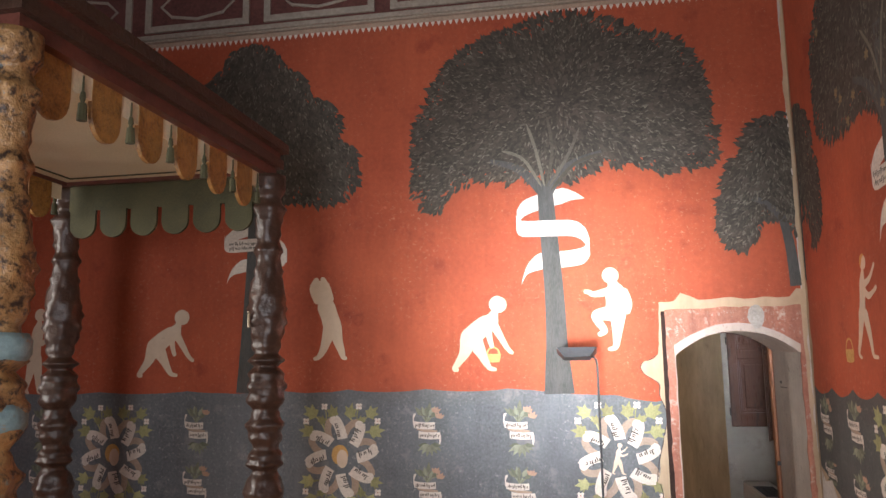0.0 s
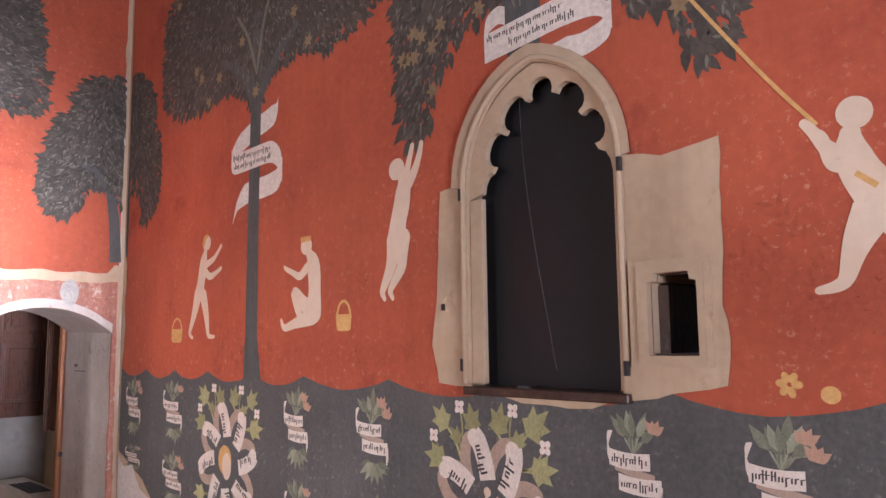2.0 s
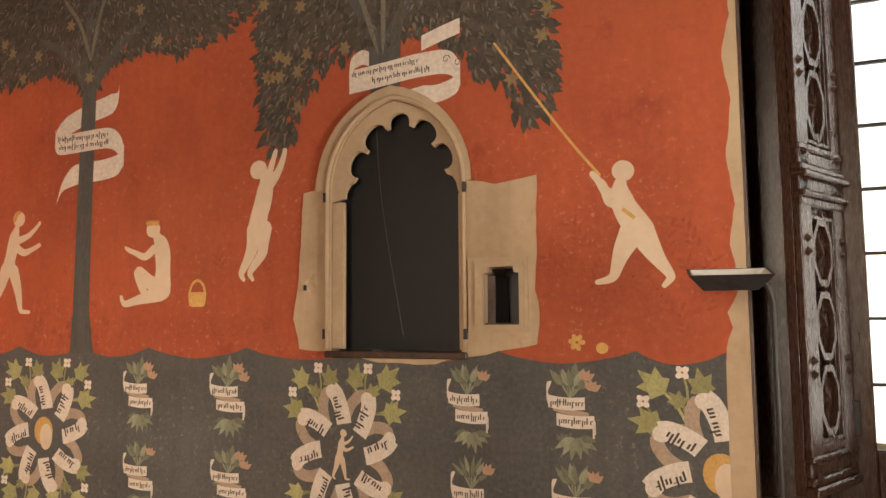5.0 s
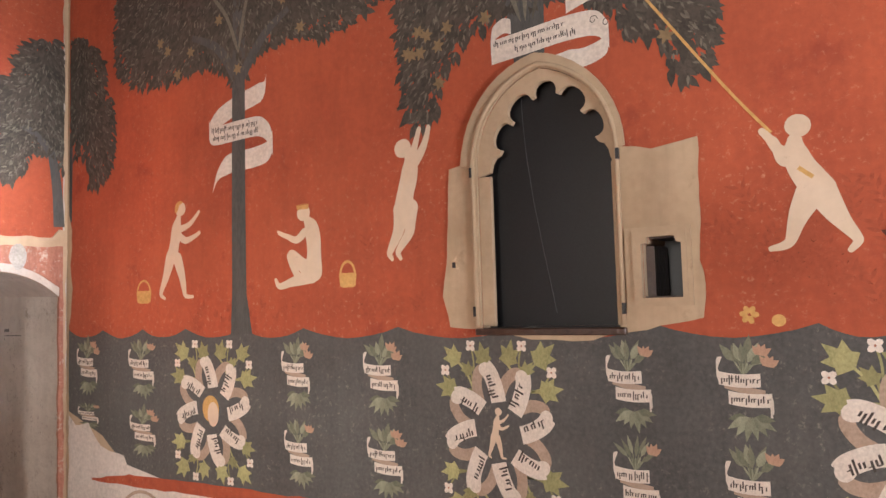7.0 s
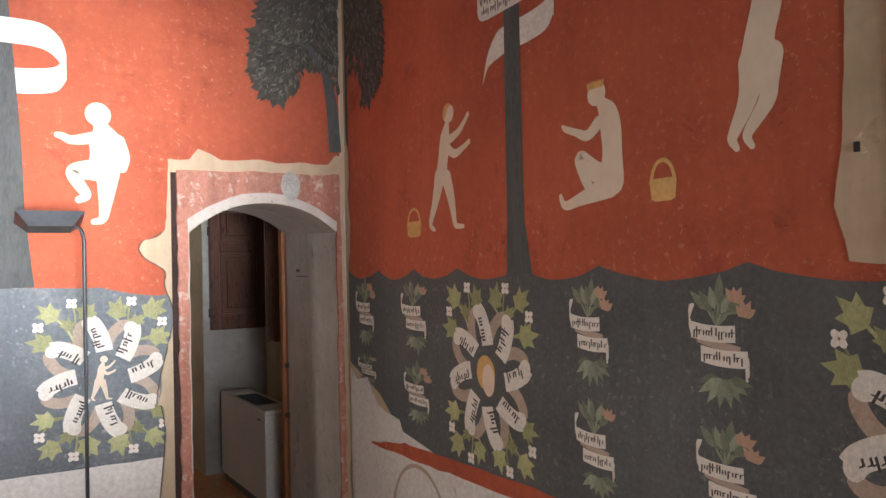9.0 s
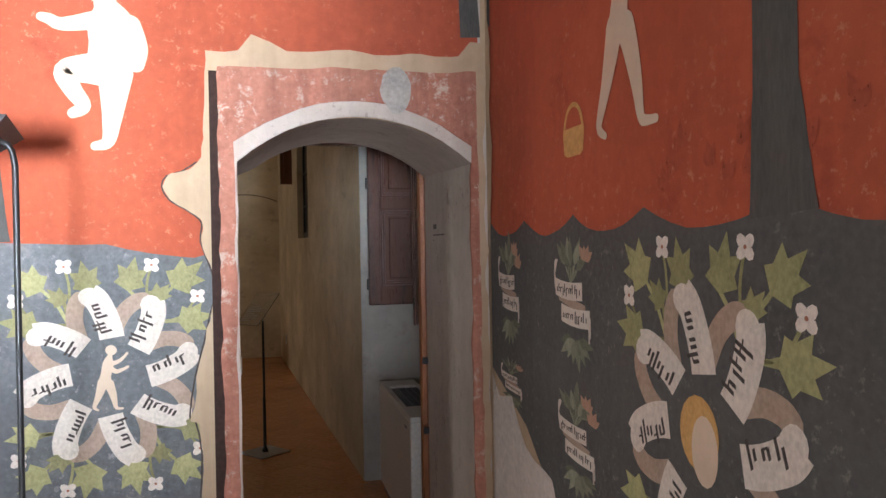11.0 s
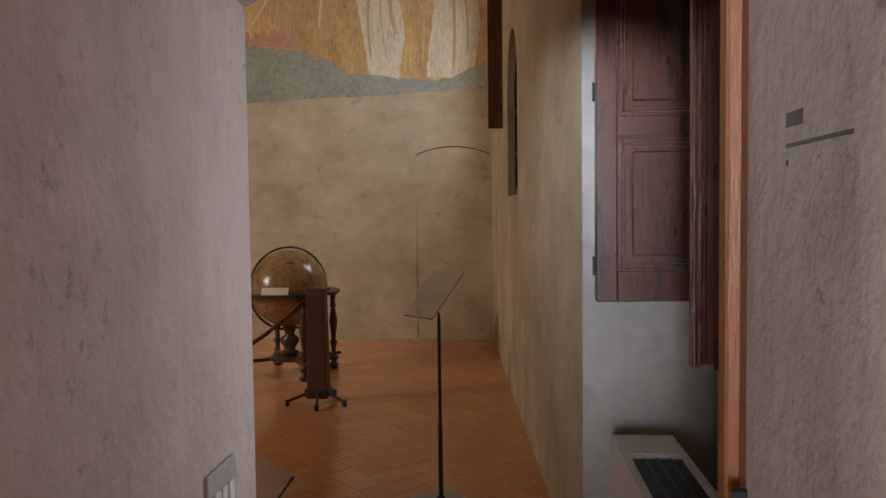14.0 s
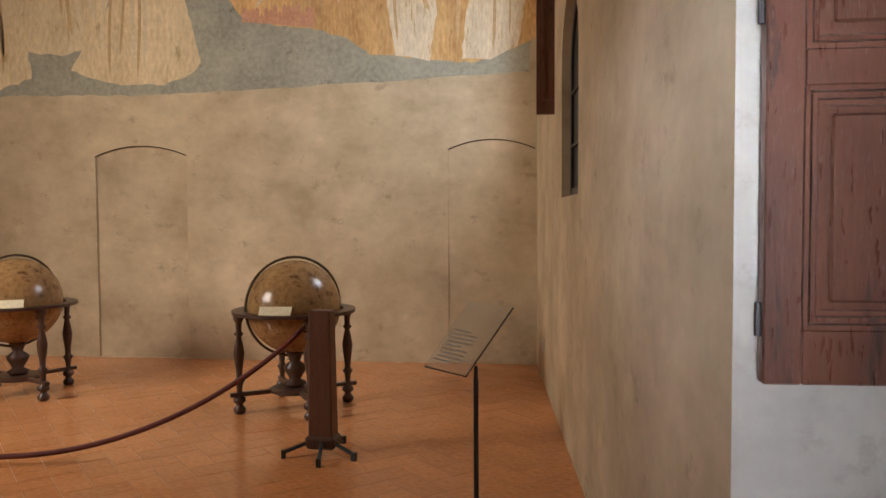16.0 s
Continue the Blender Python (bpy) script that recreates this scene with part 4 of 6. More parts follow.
# normalised poses: chains of (x, z, radius); x in widths, z and radius in heights
STAND = [[(0.53, 0.895, 0.074), (0.55, 0.89, 0.070)], [(0.50, 0.80, 0.035), (0.46, 0.72, 0.066), (0.44, 0.64, 0.075), (0.40, 0.54, 0.070), (0.37, 0.45, 0.080)], [(0.55, 0.69, 0.035), (0.74, 0.73, 0.027), (0.88, 0.80, 0.020), (0.94, 0.84, 0.018)],
         [(0.46, 0.66, 0.038), (0.64, 0.575, 0.034), (0.82, 0.60, 0.024), (0.95, 0.635, 0.020)], [(0.32, 0.42, 0.074), (0.26, 0.31, 0.060), (0.19, 0.20, 0.044), (0.10, 0.08, 0.028), (0.11, 0.04, 0.022), (0.18, 0.015, 0.016)],
         [(0.47, 0.40, 0.066), (0.54, 0.28, 0.055), (0.59, 0.17, 0.042), (0.63, 0.05, 0.027), (0.68, 0.025, 0.021), (0.80, 0.02, 0.016)]]
BEND = [[(0.76, 0.875, 0.112), (0.78, 0.87, 0.110)], [(0.70, 0.74, 0.06), (0.64, 0.65, 0.115), (0.48, 0.56, 0.125), (0.32, 0.44, 0.135)], [(0.70, 0.60, 0.060), (0.82, 0.42, 0.042), (0.90, 0.30, 0.032), (0.97, 0.24, 0.026)], [(0.60, 0.58, 0.05), (0.63, 0.42, 0.038), (0.66, 0.33, 0.030)],
        [(0.29, 0.40, 0.115), (0.22, 0.24, 0.072), (0.14, 0.14, 0.050), (0.06, 0.04, 0.034), (0.10, 0.025, 0.026)], [(0.40, 0.38, 0.105), (0.50, 0.22, 0.065), (0.56, 0.12, 0.048), (0.62, 0.045, 0.033), (0.70, 0.025, 0.024)]]
KNEEL = [[(0.59, 0.845, 0.086), (0.62, 0.85, 0.086)], [(0.68, 0.76, 0.055), (0.75, 0.68, 0.098), (0.79, 0.56, 0.105), (0.80, 0.40, 0.100), (0.79, 0.25, 0.118), (0.80, 0.19, 0.112)], [(0.62, 0.63, 0.050), (0.46, 0.555, 0.042), (0.28, 0.60, 0.030), (0.14, 0.64, 0.026), (0.09, 0.665, 0.016)],
         [(0.74, 0.20, 0.10), (0.55, 0.28, 0.078), (0.36, 0.385, 0.066), (0.36, 0.33, 0.058), (0.42, 0.22, 0.048), (0.50, 0.13, 0.045)], [(0.76, 0.15, 0.088), (0.55, 0.115, 0.070), (0.33, 0.08, 0.050), (0.14, 0.045, 0.038), (0.07, 0.06, 0.030), (0.03, 0.12, 0.022)]]
REACH = [[(0.40, 0.838, 0.070), (0.43, 0.84, 0.070)], [(0.54, 0.76, 0.040), (0.56, 0.70, 0.068), (0.52, 0.60, 0.076), (0.45, 0.50, 0.076), (0.41, 0.41, 0.084)], [(0.66, 0.73, 0.046), (0.80, 0.80, 0.034), (0.90, 0.89, 0.025), (0.95, 0.965, 0.020)], [(0.60, 0.76, 0.036), (0.68, 0.86, 0.026), (0.76, 0.965, 0.019)],
         [(0.36, 0.38, 0.076), (0.32, 0.28, 0.058), (0.26, 0.20, 0.046), (0.12, 0.09, 0.031), (0.09, 0.055, 0.025), (0.14, 0.015, 0.016)], [(0.56, 0.39, 0.062), (0.53, 0.28, 0.050), (0.50, 0.20, 0.042), (0.30, 0.09, 0.028), (0.27, 0.055, 0.023), (0.32, 0.015, 0.015)]]
POKE = [[(0.41, 0.905, 0.079), (0.43, 0.90, 0.079)], [(0.38, 0.80, 0.050), (0.38, 0.72, 0.080), (0.43, 0.62, 0.092), (0.52, 0.52, 0.102), (0.60, 0.44, 0.108)], [(0.30, 0.70, 0.050), (0.20, 0.76, 0.038), (0.12, 0.84, 0.030), (0.05, 0.895, 0.025)], [(0.34, 0.66, 0.042), (0.24, 0.68, 0.038), (0.18, 0.80, 0.030), (0.15, 0.83, 0.025)],
        [(0.50, 0.42, 0.097), (0.40, 0.31, 0.074), (0.34, 0.22, 0.055), (0.28, 0.11, 0.037), (0.20, 0.075, 0.029), (0.08, 0.06, 0.020)], [(0.64, 0.40, 0.094), (0.74, 0.28, 0.071), (0.82, 0.20, 0.052), (0.92, 0.11, 0.035), (0.93, 0.075, 0.029), (0.86, 0.025, 0.020)]]
SIT = [[(0.57, 0.895, 0.096), (0.58, 0.89, 0.096)], [(0.62, 0.79, 0.06), (0.66, 0.70, 0.115), (0.68, 0.58, 0.120), (0.66, 0.48, 0.120)], [(0.50, 0.70, 0.050), (0.22, 0.675, 0.036), (0.10, 0.70, 0.030), (0.03, 0.71, 0.024)], [(0.84, 0.68, 0.060), (0.92, 0.56, 0.050), (0.90, 0.47, 0.042)],
       [(0.60, 0.44, 0.095), (0.42, 0.44, 0.078), (0.24, 0.42, 0.060), (0.30, 0.33, 0.048), (0.40, 0.24, 0.038), (0.30, 0.20, 0.028)], [(0.70, 0.42, 0.092), (0.68, 0.28, 0.068), (0.66, 0.17, 0.050), (0.62, 0.05, 0.034), (0.50, 0.025, 0.024)]]
HOLD = [[(0.28, 0.84, 0.100), (0.30, 0.83, 0.100)], [(0.38, 0.72, 0.060), (0.44, 0.64, 0.105), (0.54, 0.52, 0.105), (0.62, 0.40, 0.112)], [(0.20, 0.70, 0.040), (0.08, 0.84, 0.040), (0.18, 0.94, 0.036)], [(0.56, 0.72, 0.045), (0.48, 0.86, 0.036), (0.36, 0.95, 0.032)],
        [(0.56, 0.36, 0.088), (0.46, 0.22, 0.060), (0.38, 0.12, 0.045), (0.26, 0.04, 0.030), (0.16, 0.02, 0.022)], [(0.70, 0.36, 0.086), (0.78, 0.22, 0.058), (0.86, 0.12, 0.044), (0.92, 0.04, 0.030), (0.98, 0.02, 0.022)]]


def chain(bm, pts, d):
    """A soft stroke of changing width through (x, z, radius) knots, with round ends."""
    line = spline([Vector(q) for q in pts], 6)
    left, right = [], []
    for k, q in enumerate(line):
        a, b = line[max(0, k - 1)], line[min(len(line) - 1, k + 1)]
        t = Vector((b.x - a.x, b.y - a.y)).normalized()
        left.append((q.x - t.y * q.z, q.y + t.x * q.z))
        right.append((q.x + t.y * q.z, q.y - t.x * q.z))
    y = -0.0022 - d * 0.06
    for k in range(len(line) - 1):
        quad = bm.faces.new([bm.verts.new((a, y - 0.0000004 * k, b)) for a, b in (left[k], right[k], right[k + 1], left[k + 1])])
        quad.normal_update()
        if quad.normal.y > 0:
            quad.normal_flip()
    for n, q in enumerate((line[0], line[-1])):
        flat(bm, ellipse(q.x, q.y, q.z, q.z, 0, 16), d + 0.0003 * (n + 1))


def pose_strokes(bm, shape, s0, z0, s1, z1, d):
    w, h = s1 - s0, z1 - z0
    for k, knots in enumerate(shape):
        chain(bm, [(s0 + a * w, z0 + b * h, r * h) for a, b, r in knots], d + k * 0.0012)


def figure(wall, shape, s0, z0, s1, z1, hair=""):
    """A plain pale painted figure shape within its bounds; strokes overlap in thin layers."""
    bm, d = bmesh.new(), 0.0145
    w, h = s1 - s0, z1 - z0
    pose_strokes(bm, shape, s0, z0, s1, z1, d)
    fig = part("painted_figure", bm, FIGURE, wall, "plain pale painted figure shape on the red ground")
    if hair:
        bm = bmesh.new()
        a, b, r = shape[0][0]
        cx, cz, r = s0 + a * w, z0 + b * h, r * h
        if hair == "tuft":
            for k in range(7):
                flat(bm, leaf_loop(cx + (k - 3) * r * 0.22, cz + r * 0.45, r * 0.85, r * 0.5, math.pi / 2 - (k - 3) * 0.16), d + 0.002 + k * 0.0001)
        else:
            flat(bm, [(cx + r * 1.03 * math.cos(q), cz + r * 1.03 * math.sin(q)) for q in (0.9 + 2.9 * j / 12 for j in range(13))] + [(cx - r * 0.35, cz - r * 0.1), (cx - r * 0.1, cz + r * 0.45)], d + 0.002)
        part("hair", bm, HAIR, fig)
    return fig


figure(wall_north_a, STAND, -5.524, 1.587, -5.328, 2.244)
figure(wall_north_a, BEND, -4.614, 1.70, -4.153, 2.19)
figure(wall_north_a, HOLD, -3.284, 1.802, -3.015, 2.396)
figure(wall_north_a, BEND, -2.279, 1.711, -1.853, 2.221)
figure(wall_north_a, SIT, -1.374, 1.831, -1.073, 2.386)
figure(wall_east_a, STAND, 0.848, 1.758, 1.213, 2.298, "cap")
figure(wall_east_a, KNEEL, 1.733, 1.781, 2.054, 2.205, "tuft")
figure(wall_east_a, REACH, 2.405, 1.885, 2.660, 2.464)
figure(wall_east_a, POKE, 3.952, 1.815, 4.247, 2.282)
bm = bmesh.new()
ribbon(bm, [(3.60, 2.775), (3.86, 2.40), (3.995, 2.225)], 0.010, 0.0138, 6)
ribbon(bm, [(4.07, 2.10), (4.112, 2.065)], 0.014, 0.0250, 6)
part("painted_pole", bm, STRAW, wall_east_a, "straw-coloured painted pole")


def basket(wall, s, z, w, h):
    bm = bmesh.new()
    flat(bm, [(s - w * 0.30, z), (s + w * 0.30, z), (s + w * 0.44, z + h * 0.06), (s + w * 0.5, z + h * 0.45), (s + w * 0.46, z + h * 0.56), (s - w * 0.46, z + h * 0.56), (s - w * 0.5, z + h * 0.45), (s - w * 0.44, z + h * 0.06)], 0.0148)
    b = part("painted_basket", bm, STRAW, wall, "small straw-yellow painted basket")
    bm = bmesh.new()
    ribbon(bm, [(s - w * 0.46, z + h * 0.45), (s - w * 0.3, z + h * 0.85), (s, z + h), (s + w * 0.3, z + h * 0.85), (s + w * 0.46, z + h * 0.45)], 0.012, 0.0152, 6)
    part("handle", bm, STRAW, b)


basket(wall_east_a, 0.735, 1.742, 0.13, 0.125)
basket(wall_east_a, 2.189, 1.780, 0.100, 0.117)
basket(wall_north_a, -1.99, 1.77, 0.10, 0.10)

# ---- bouquets and wreaths of the dado: unit drawings, width and height 1
def lobed(x, z, size, turn):
    """An ivy-like leaf with five pointed lobes that grows from (x, z) towards the turn."""
    half = ((0.60, 1.50), (0.50, 1.08), (0.88, 0.74), (0.60, 0.38))
    polar = [(r, -a) for r, a in half] + [(1.0, 0.0)] + [(r, a) for r, a in half[::-1]]
    c, s = math.cos(turn), math.sin(turn)
    pts = [(-0.06, 0.0)] + [(0.12 + r * math.cos(a), r * 0.8 * math.sin(a)) for r, a in polar]
    return [(x + size * (a * c - b * s), z + size * (a * s + b * c)) for a, b in pts]


def drawing(items, tall):
    """Turns drawn patches, made one unit wide and tall units high, into unit meshes."""
    out = []
    for nm, bmx, mt in items:
        if not len(bmx.faces):
            bmx.free()
            continue
        for v in bmx.verts:
            v.co.z /= tall
        me = bpy.data.meshes.new(nm)
        bmx.to_mesh(me)
        bmx.free()
        me.materials.append(mt)
        out.append((nm, me))
    return out


def sprig_meshes(seed, tall=1.6, lily=False):
    """A sprig: a fan of pointed leaves and a bud, two lettered folds of a scroll, and a hanging star of leaves."""
    rr = random.Random(seed)
    leaves, scroll, shade, ink, bloom = (bmesh.new() for _ in range(5))
    for k in range(7):
        a = math.pi / 2 + (2.8 - k) * 0.30 + rr.uniform(-0.08, 0.08)
        r0 = rr.uniform(0.10, 0.22)
        tip = (0.46 + r0 * math.cos(a), 1.10 + r0 * math.sin(a))
        ribbon(leaves, [(0.46, 1.02), (0.46 + 0.4 * (tip[0] - 0.46), 1.10), tip], 0.030, 0.0060 + k * 0.0001, 3)
        flat(leaves, leaf_loop(*tip, rr.uniform(0.30, 0.40), 0.10 if lily else rr.uniform(0.14, 0.18), a + rr.uniform(-0.15, 0.15)), 0.0064 + k * 0.0001)
    for k in range(8):
        a = -math.pi / 2 + (k - 3.5) * 0.40
        flat(leaves, leaf_loop(0.55 + 0.07 * math.cos(a), 0.36, rr.uniform(0.30, 0.42), 0.155, a), 0.0072 + k * 0.0001)
    for k, (fx, fz) in enumerate(((0.74, 1.40), (0.86, 1.22)) if seed % 2 else ((0.80, 1.36),)):
        ribbon(leaves, [(0.5, 1.05), (0.62, 1.18), (fx, fz)], 0.026, 0.0061, 3)
        for j in range(4):
            flat(bloom, leaf_loop(fx, fz - 0.07, rr.uniform(0.18, 0.24), 0.13, math.pi / 2 + (j - 1.5) * 0.55 - 0.2), 0.0080 + (4 * k + j) * 0.0001)
    band(shade, [(0.14, 0.86), (0.45, 0.78), (0.80, 0.72)], 0.12, 0.0082)
    for z, x, w in ((0.93, 0.05, 0.68), (0.62, 0.20, 0.70)):
        band(scroll, [(x, z + 0.035), (x + w * 0.3, z), (x + w * 0.65, z - 0.01), (x + w, z + 0.005)], 0.215, 0.0090)
        script(ink, x + 0.04, z - 0.035, w - 0.10, 0.070, -0.02, 0.0100, rr)
    band(scroll, [(0.06, 0.98), (0.02, 1.10), (0.04, 1.20), (0.12, 1.30)], 0.19, 0.0091, True)
    band(scroll, [(0.89, 0.60), (0.92, 0.52), (0.86, 0.44), (0.90, 0.36)], 0.17, 0.0091, True)
    return drawing((("leaves", leaves, LEAF_GREY), ("scroll_shade", shade, SCROLL_BACK), ("scroll", scroll, SCROLL), ("lettering", ink, INK), ("blossom", bloom, BLOSSOM)), tall)


def wreath_meshes(seed, head, tall=1.36):
    """A ring of one long scroll folded in and out eight times, with sprays of lobed leaves and flowers above and below."""
    rr = random.Random(seed)
    leaves, scroll, shade, ink, bloom, eye, mid, hair = (bmesh.new() for _ in range(8))
    cz, n = tall / 2, 0
    for dx in (-1, 1):
        for dz in (-1, 1):
            foot = (0.5 + dx * 0.20, cz + dz * 0.30)
            for ox, oz, size in ((0.10, 0.49, 0.165), (0.33, 0.50, 0.175), (0.36, 0.30, 0.165), (0.22, 0.42, 0.11)):
                x, z = 0.5 + dx * ox, cz + dz * oz
                ribbon(leaves, [foot, (foot[0] + (x - foot[0]) * 0.45, foot[1] + (z - foot[1]) * 0.6), (x, z)], 0.018, 0.0060, 4)
                flat(leaves, lobed(x, z, size * rr.uniform(0.9, 1.1), math.atan2(dz * (oz - 0.25), dx * (ox - 0.05))), 0.0061 + n * 0.00004)
                n += 1
            for ox, oz in ((0.22, 0.625), (0.455, 0.44)):
                fx, fz = 0.5 + dx * ox, cz + dz * oz
                ribbon(leaves, [foot, (0.5 + dx * (ox * 0.7 + 0.04), cz + dz * (oz - 0.12)), (fx, fz)], 0.014, 0.0060, 4)
                for k in range(4):
                    a = k * math.pi / 2 + 0.75
                    flat(bloom, ellipse(fx + 0.024 * math.cos(a), fz + 0.024 * math.sin(a), 0.025, 0.020, a, 8), 0.0078 + k * 0.0001)
                flat(eye, ellipse(fx, fz, 0.0075, 0.0075, 0, 8), 0.0086)

    def at(rad, ang):
        return (0.5 + rad * math.cos(ang), cz + rad * 1.12 * math.sin(ang))

    for k in range(8):
        a = k * math.pi / 4 + 0.10 + rr.uniform(-0.05, 0.05)
        ribbon(shade, [at(0.435, a + 0.14), at(0.41, a + 0.30), at(0.34, a + 0.44), at(0.26, a + 0.54), at(0.20, a + 0.62)], 0.086, 0.0080 + k * 0.0001, 5, True)
        ribbon(scroll, [at(0.195, a - 0.16), at(0.25, a - 0.10), at(0.32, a - 0.02), at(0.39, a + 0.06), at(0.430, a + 0.14)], 0.128, 0.0090 + k * 0.0001, 5)
        flat(scroll, ellipse(*at(0.418, a + 0.145), 0.050, 0.055, a, 14), 0.0099)
        p0, p1 = at(0.225, a - 0.07), at(0.40, a + 0.05)
        script(ink, *p0, 0.165, 0.040, math.atan2(p1[1] - p0[1], p1[0] - p0[0]), 0.0110, rr)
    if head:
        flat(hair, ellipse(0.48, cz + 0.02, 0.105, 0.125), 0.0076)
        flat(mid, ellipse(0.51, cz - 0.03, 0.070, 0.115), 0.0079)
    else:
        pose_strokes(mid, STAND, 0.40, cz - 0.19, 0.60, cz + 0.19, 0.0072)
    return drawing((("leaves", leaves, LEAF), ("scroll_shade", shade, SCROLL_BACK), ("scroll", scroll, SCROLL), ("lettering", ink, INK), ("flower", bloom, FLOWER), ("flower_centre", eye, FLOWER_EYE), ("portrait_shape", mid, FIGURE), ("portrait_hair", hair, STRAW)), tall)


BOUQUETS = [sprig_meshes(s) for s in (11, 12, 13)] + [sprig_meshes(14, lily=True)]
WREATHS = [wreath_meshes(21, True), wreath_meshes(22, False)]


def lay(meshes, name, wall, s0, z0, s1, z1, label):
    """Lays a unit drawing on a wall within its bounds."""
    m = Matrix.Translation((s0, 0, z0)) @ Matrix.Diagonal((s1 - s0, 1, z1 - z0, 1))
    first = shared(name, meshes[0][1], wall, m, label)
    for nm, me in meshes[1:]:
        shared(nm, me, first)
    return first


BQ = "painted sprig of green leaves wound with a lettered scroll"
for k, (s, w) in enumerate(((-5.442, 0.19), (-4.218, 0.204), (-2.55, 0.213), (-1.938, 0.222))):
    lay(BOUQUETS[k % 3], "painted_sprig", wall_north_a, s, 1.16, s + w, 1.50, BQ)
    lay(BOUQUETS[(k + 1) % 3], "painted_sprig", wall_north_a, s, 0.785, s + w, 1.10, BQ)
for k, (s, w) in enumerate(((0.10, 0.225), (0.59, 0.25), (1.765, 0.20), (2.262, 0.212), (3.387, 0.185), (3.776, 0.195))):
    lay(BOUQUETS[k % 3], "painted_sprig", wall_east_a, s, 1.222, s + w, 1.552, BQ)
    low = (1.03, 0.91, 0.86, 0.87, 0.87, 0.87)[k]
    lay(BOUQUETS[(k + 2) % 3 if k not in (0, 4) else 3], "painted_sprig", wall_east_a, s + 0.012, low, s + w + 0.012, 1.18 if k < 4 else 1.21, BQ)
WR = "painted wreath of one folded lettered scroll, leaves and white flowers"
for k, (s0, s1) in enumerate(((-5.034, -4.486), (-3.327, -2.766), (-1.475, -0.915))):
    lay(WREATHS[1 if k == 2 else 0], "painted_wreath", wall_north_a, s0, 0.79, s1, 1.515, WR)
for k, (s0, s1) in enumerate(((0.988, 1.576), (2.673, 3.197))):
    lay(WREATHS[k], "painted_wreath", wall_east_a, s0, 0.815, s1, 1.552, WR)
# the last wreath is cut by the plaster beside the window: only its near half is left
cut_wreath = []
for nm, me in WREATHS[0]:
    bm = bmesh.new()
    bm.from_mesh(me)
    bmesh.ops.bisect_plane(bm, geom=list(bm.verts) + list(bm.edges) + list(bm.faces), plane_co=(0.53, 0, 0), plane_no=(1, 0, 0), clear_outer=True)
    half = bpy.data.meshes.new(nm)
    bm.to_mesh(half)
    bm.free()
    half.materials.append(me.materials[0])
    cut_wreath.append((nm, half))
lay(cut_wreath, "painted_wreath", wall_east_a, 4.095, 0.82, 4.66, 1.56, WR)
# small plants and flowers in the red ground
rnd = random.Random(5)
bm = bmesh.new()
for k in range(22):
    s, z = rnd.uniform(1.15, 2.62), rnd.uniform(1.62, 1.70)
    for j in range(3):
        flat(bm, leaf_loop(s + rnd.uniform(-0.01, 0.01), z, rnd.uniform(0.03, 0.06), 0.026, math.pi / 2 + (j - 1) * 0.5 + rnd.uniform(-0.2, 0.2)), 0.0042 + j * 0.0001)
sprays = [(2.55, 1.93), (2.32, 1.88), (2.575, 2.02)] + [(rnd.uniform(3.80, 4.34), rnd.uniform(1.64, 1.98)) for k in range(24)]
for n, (s, z) in enumerate(sprays):
    lean = rnd.uniform(-0.7, 0.7)
    for j in range(8):
        at = 0.016 * j
        flat(bm, leaf_loop(s + at * math.sin(lean), z + at * math.cos(lean), rnd.uniform(0.035, 0.06), 0.016, math.pi / 2 - lean + (1 if j % 2 else -1) * 0.75), 0.0042 + j * 0.0001 + n * 0.00001)
part("painted_plants", bm, mat("faint brown plant paint", (0.29, 0.055, 0.025), (0.36, 0.08, 0.036), 9, 0.9, 0, flake=0.42), wall_east_a, "faint brown painted plants")["kind"] = "stuff"
bm = bmesh.new()
for k in range(6):
    flat(bm, ellipse(3.895 + 0.018 * math.cos(k), 1.63 + 0.018 * math.sin(k), 0.014, 0.010, k, 8), 0.0046 + k * 0.0001)
flat(bm, ellipse(3.985, 1.61, 0.022, 0.02), 0.0046)
part("painted_fruit", bm, STRAW, wall_east_a)

# ---- frieze at the top of the door wall
fr = root("frieze", IDENT, "painted frieze with a toothed pale border and moulded panels", "frieze", kind="structure")
part("border", boxes(((-6.99, -0.006, 4.215), (-0.01, -0.003, 4.245))), SCROLL_BACK, fr)
bm = bmesh.new()
for k in range(160):
    s = -6.95 + k * 0.0435
    flat(bm, [(s, 4.205), (s + 0.013, 4.178), (s + 0.026, 4.205), (s + 0.026, 4.22), (s, 4.22)], 0.0045)
part("teeth", bm, SCROLL, fr)
part("ledge", boxes(((-6.99, -0.05, 4.262), (-0.01, 0.0, 4.30)), ((-6.99, -0.035, 4.246), (-0.01, 0.0, 4.262)), bevel=0.004), FRIEZE, fr)
part("ground", boxes(((-6.99, -0.012, 4.30), (-0.01, -0.002, 4.78))), FRIEZE_DARK, fr)
for k in range(7):
    s = -6.6 + k * 0.98
    part("panel_frame", plate([(s, 4.33), (s + 0.86, 4.33), (s + 0.86, 4.74), (s, 4.74)], [[(s + 0.05, 4.38), (s + 0.81, 4.38), (s + 0.81, 4.69), (s + 0.05, 4.69)]], -0.012, -0.03), FRIEZE, fr)
    bm = bmesh.new()
    tube(bm, [(s + 0.43 + 0.3 * math.cos(a), -0.016, 4.535 + 0.12 * math.sin(a)) for a in (2 * math.pi * j / 8 for j in range(8))], 0.012, 6, True)
    part("octagon_moulding", bm, FRIEZE, fr)

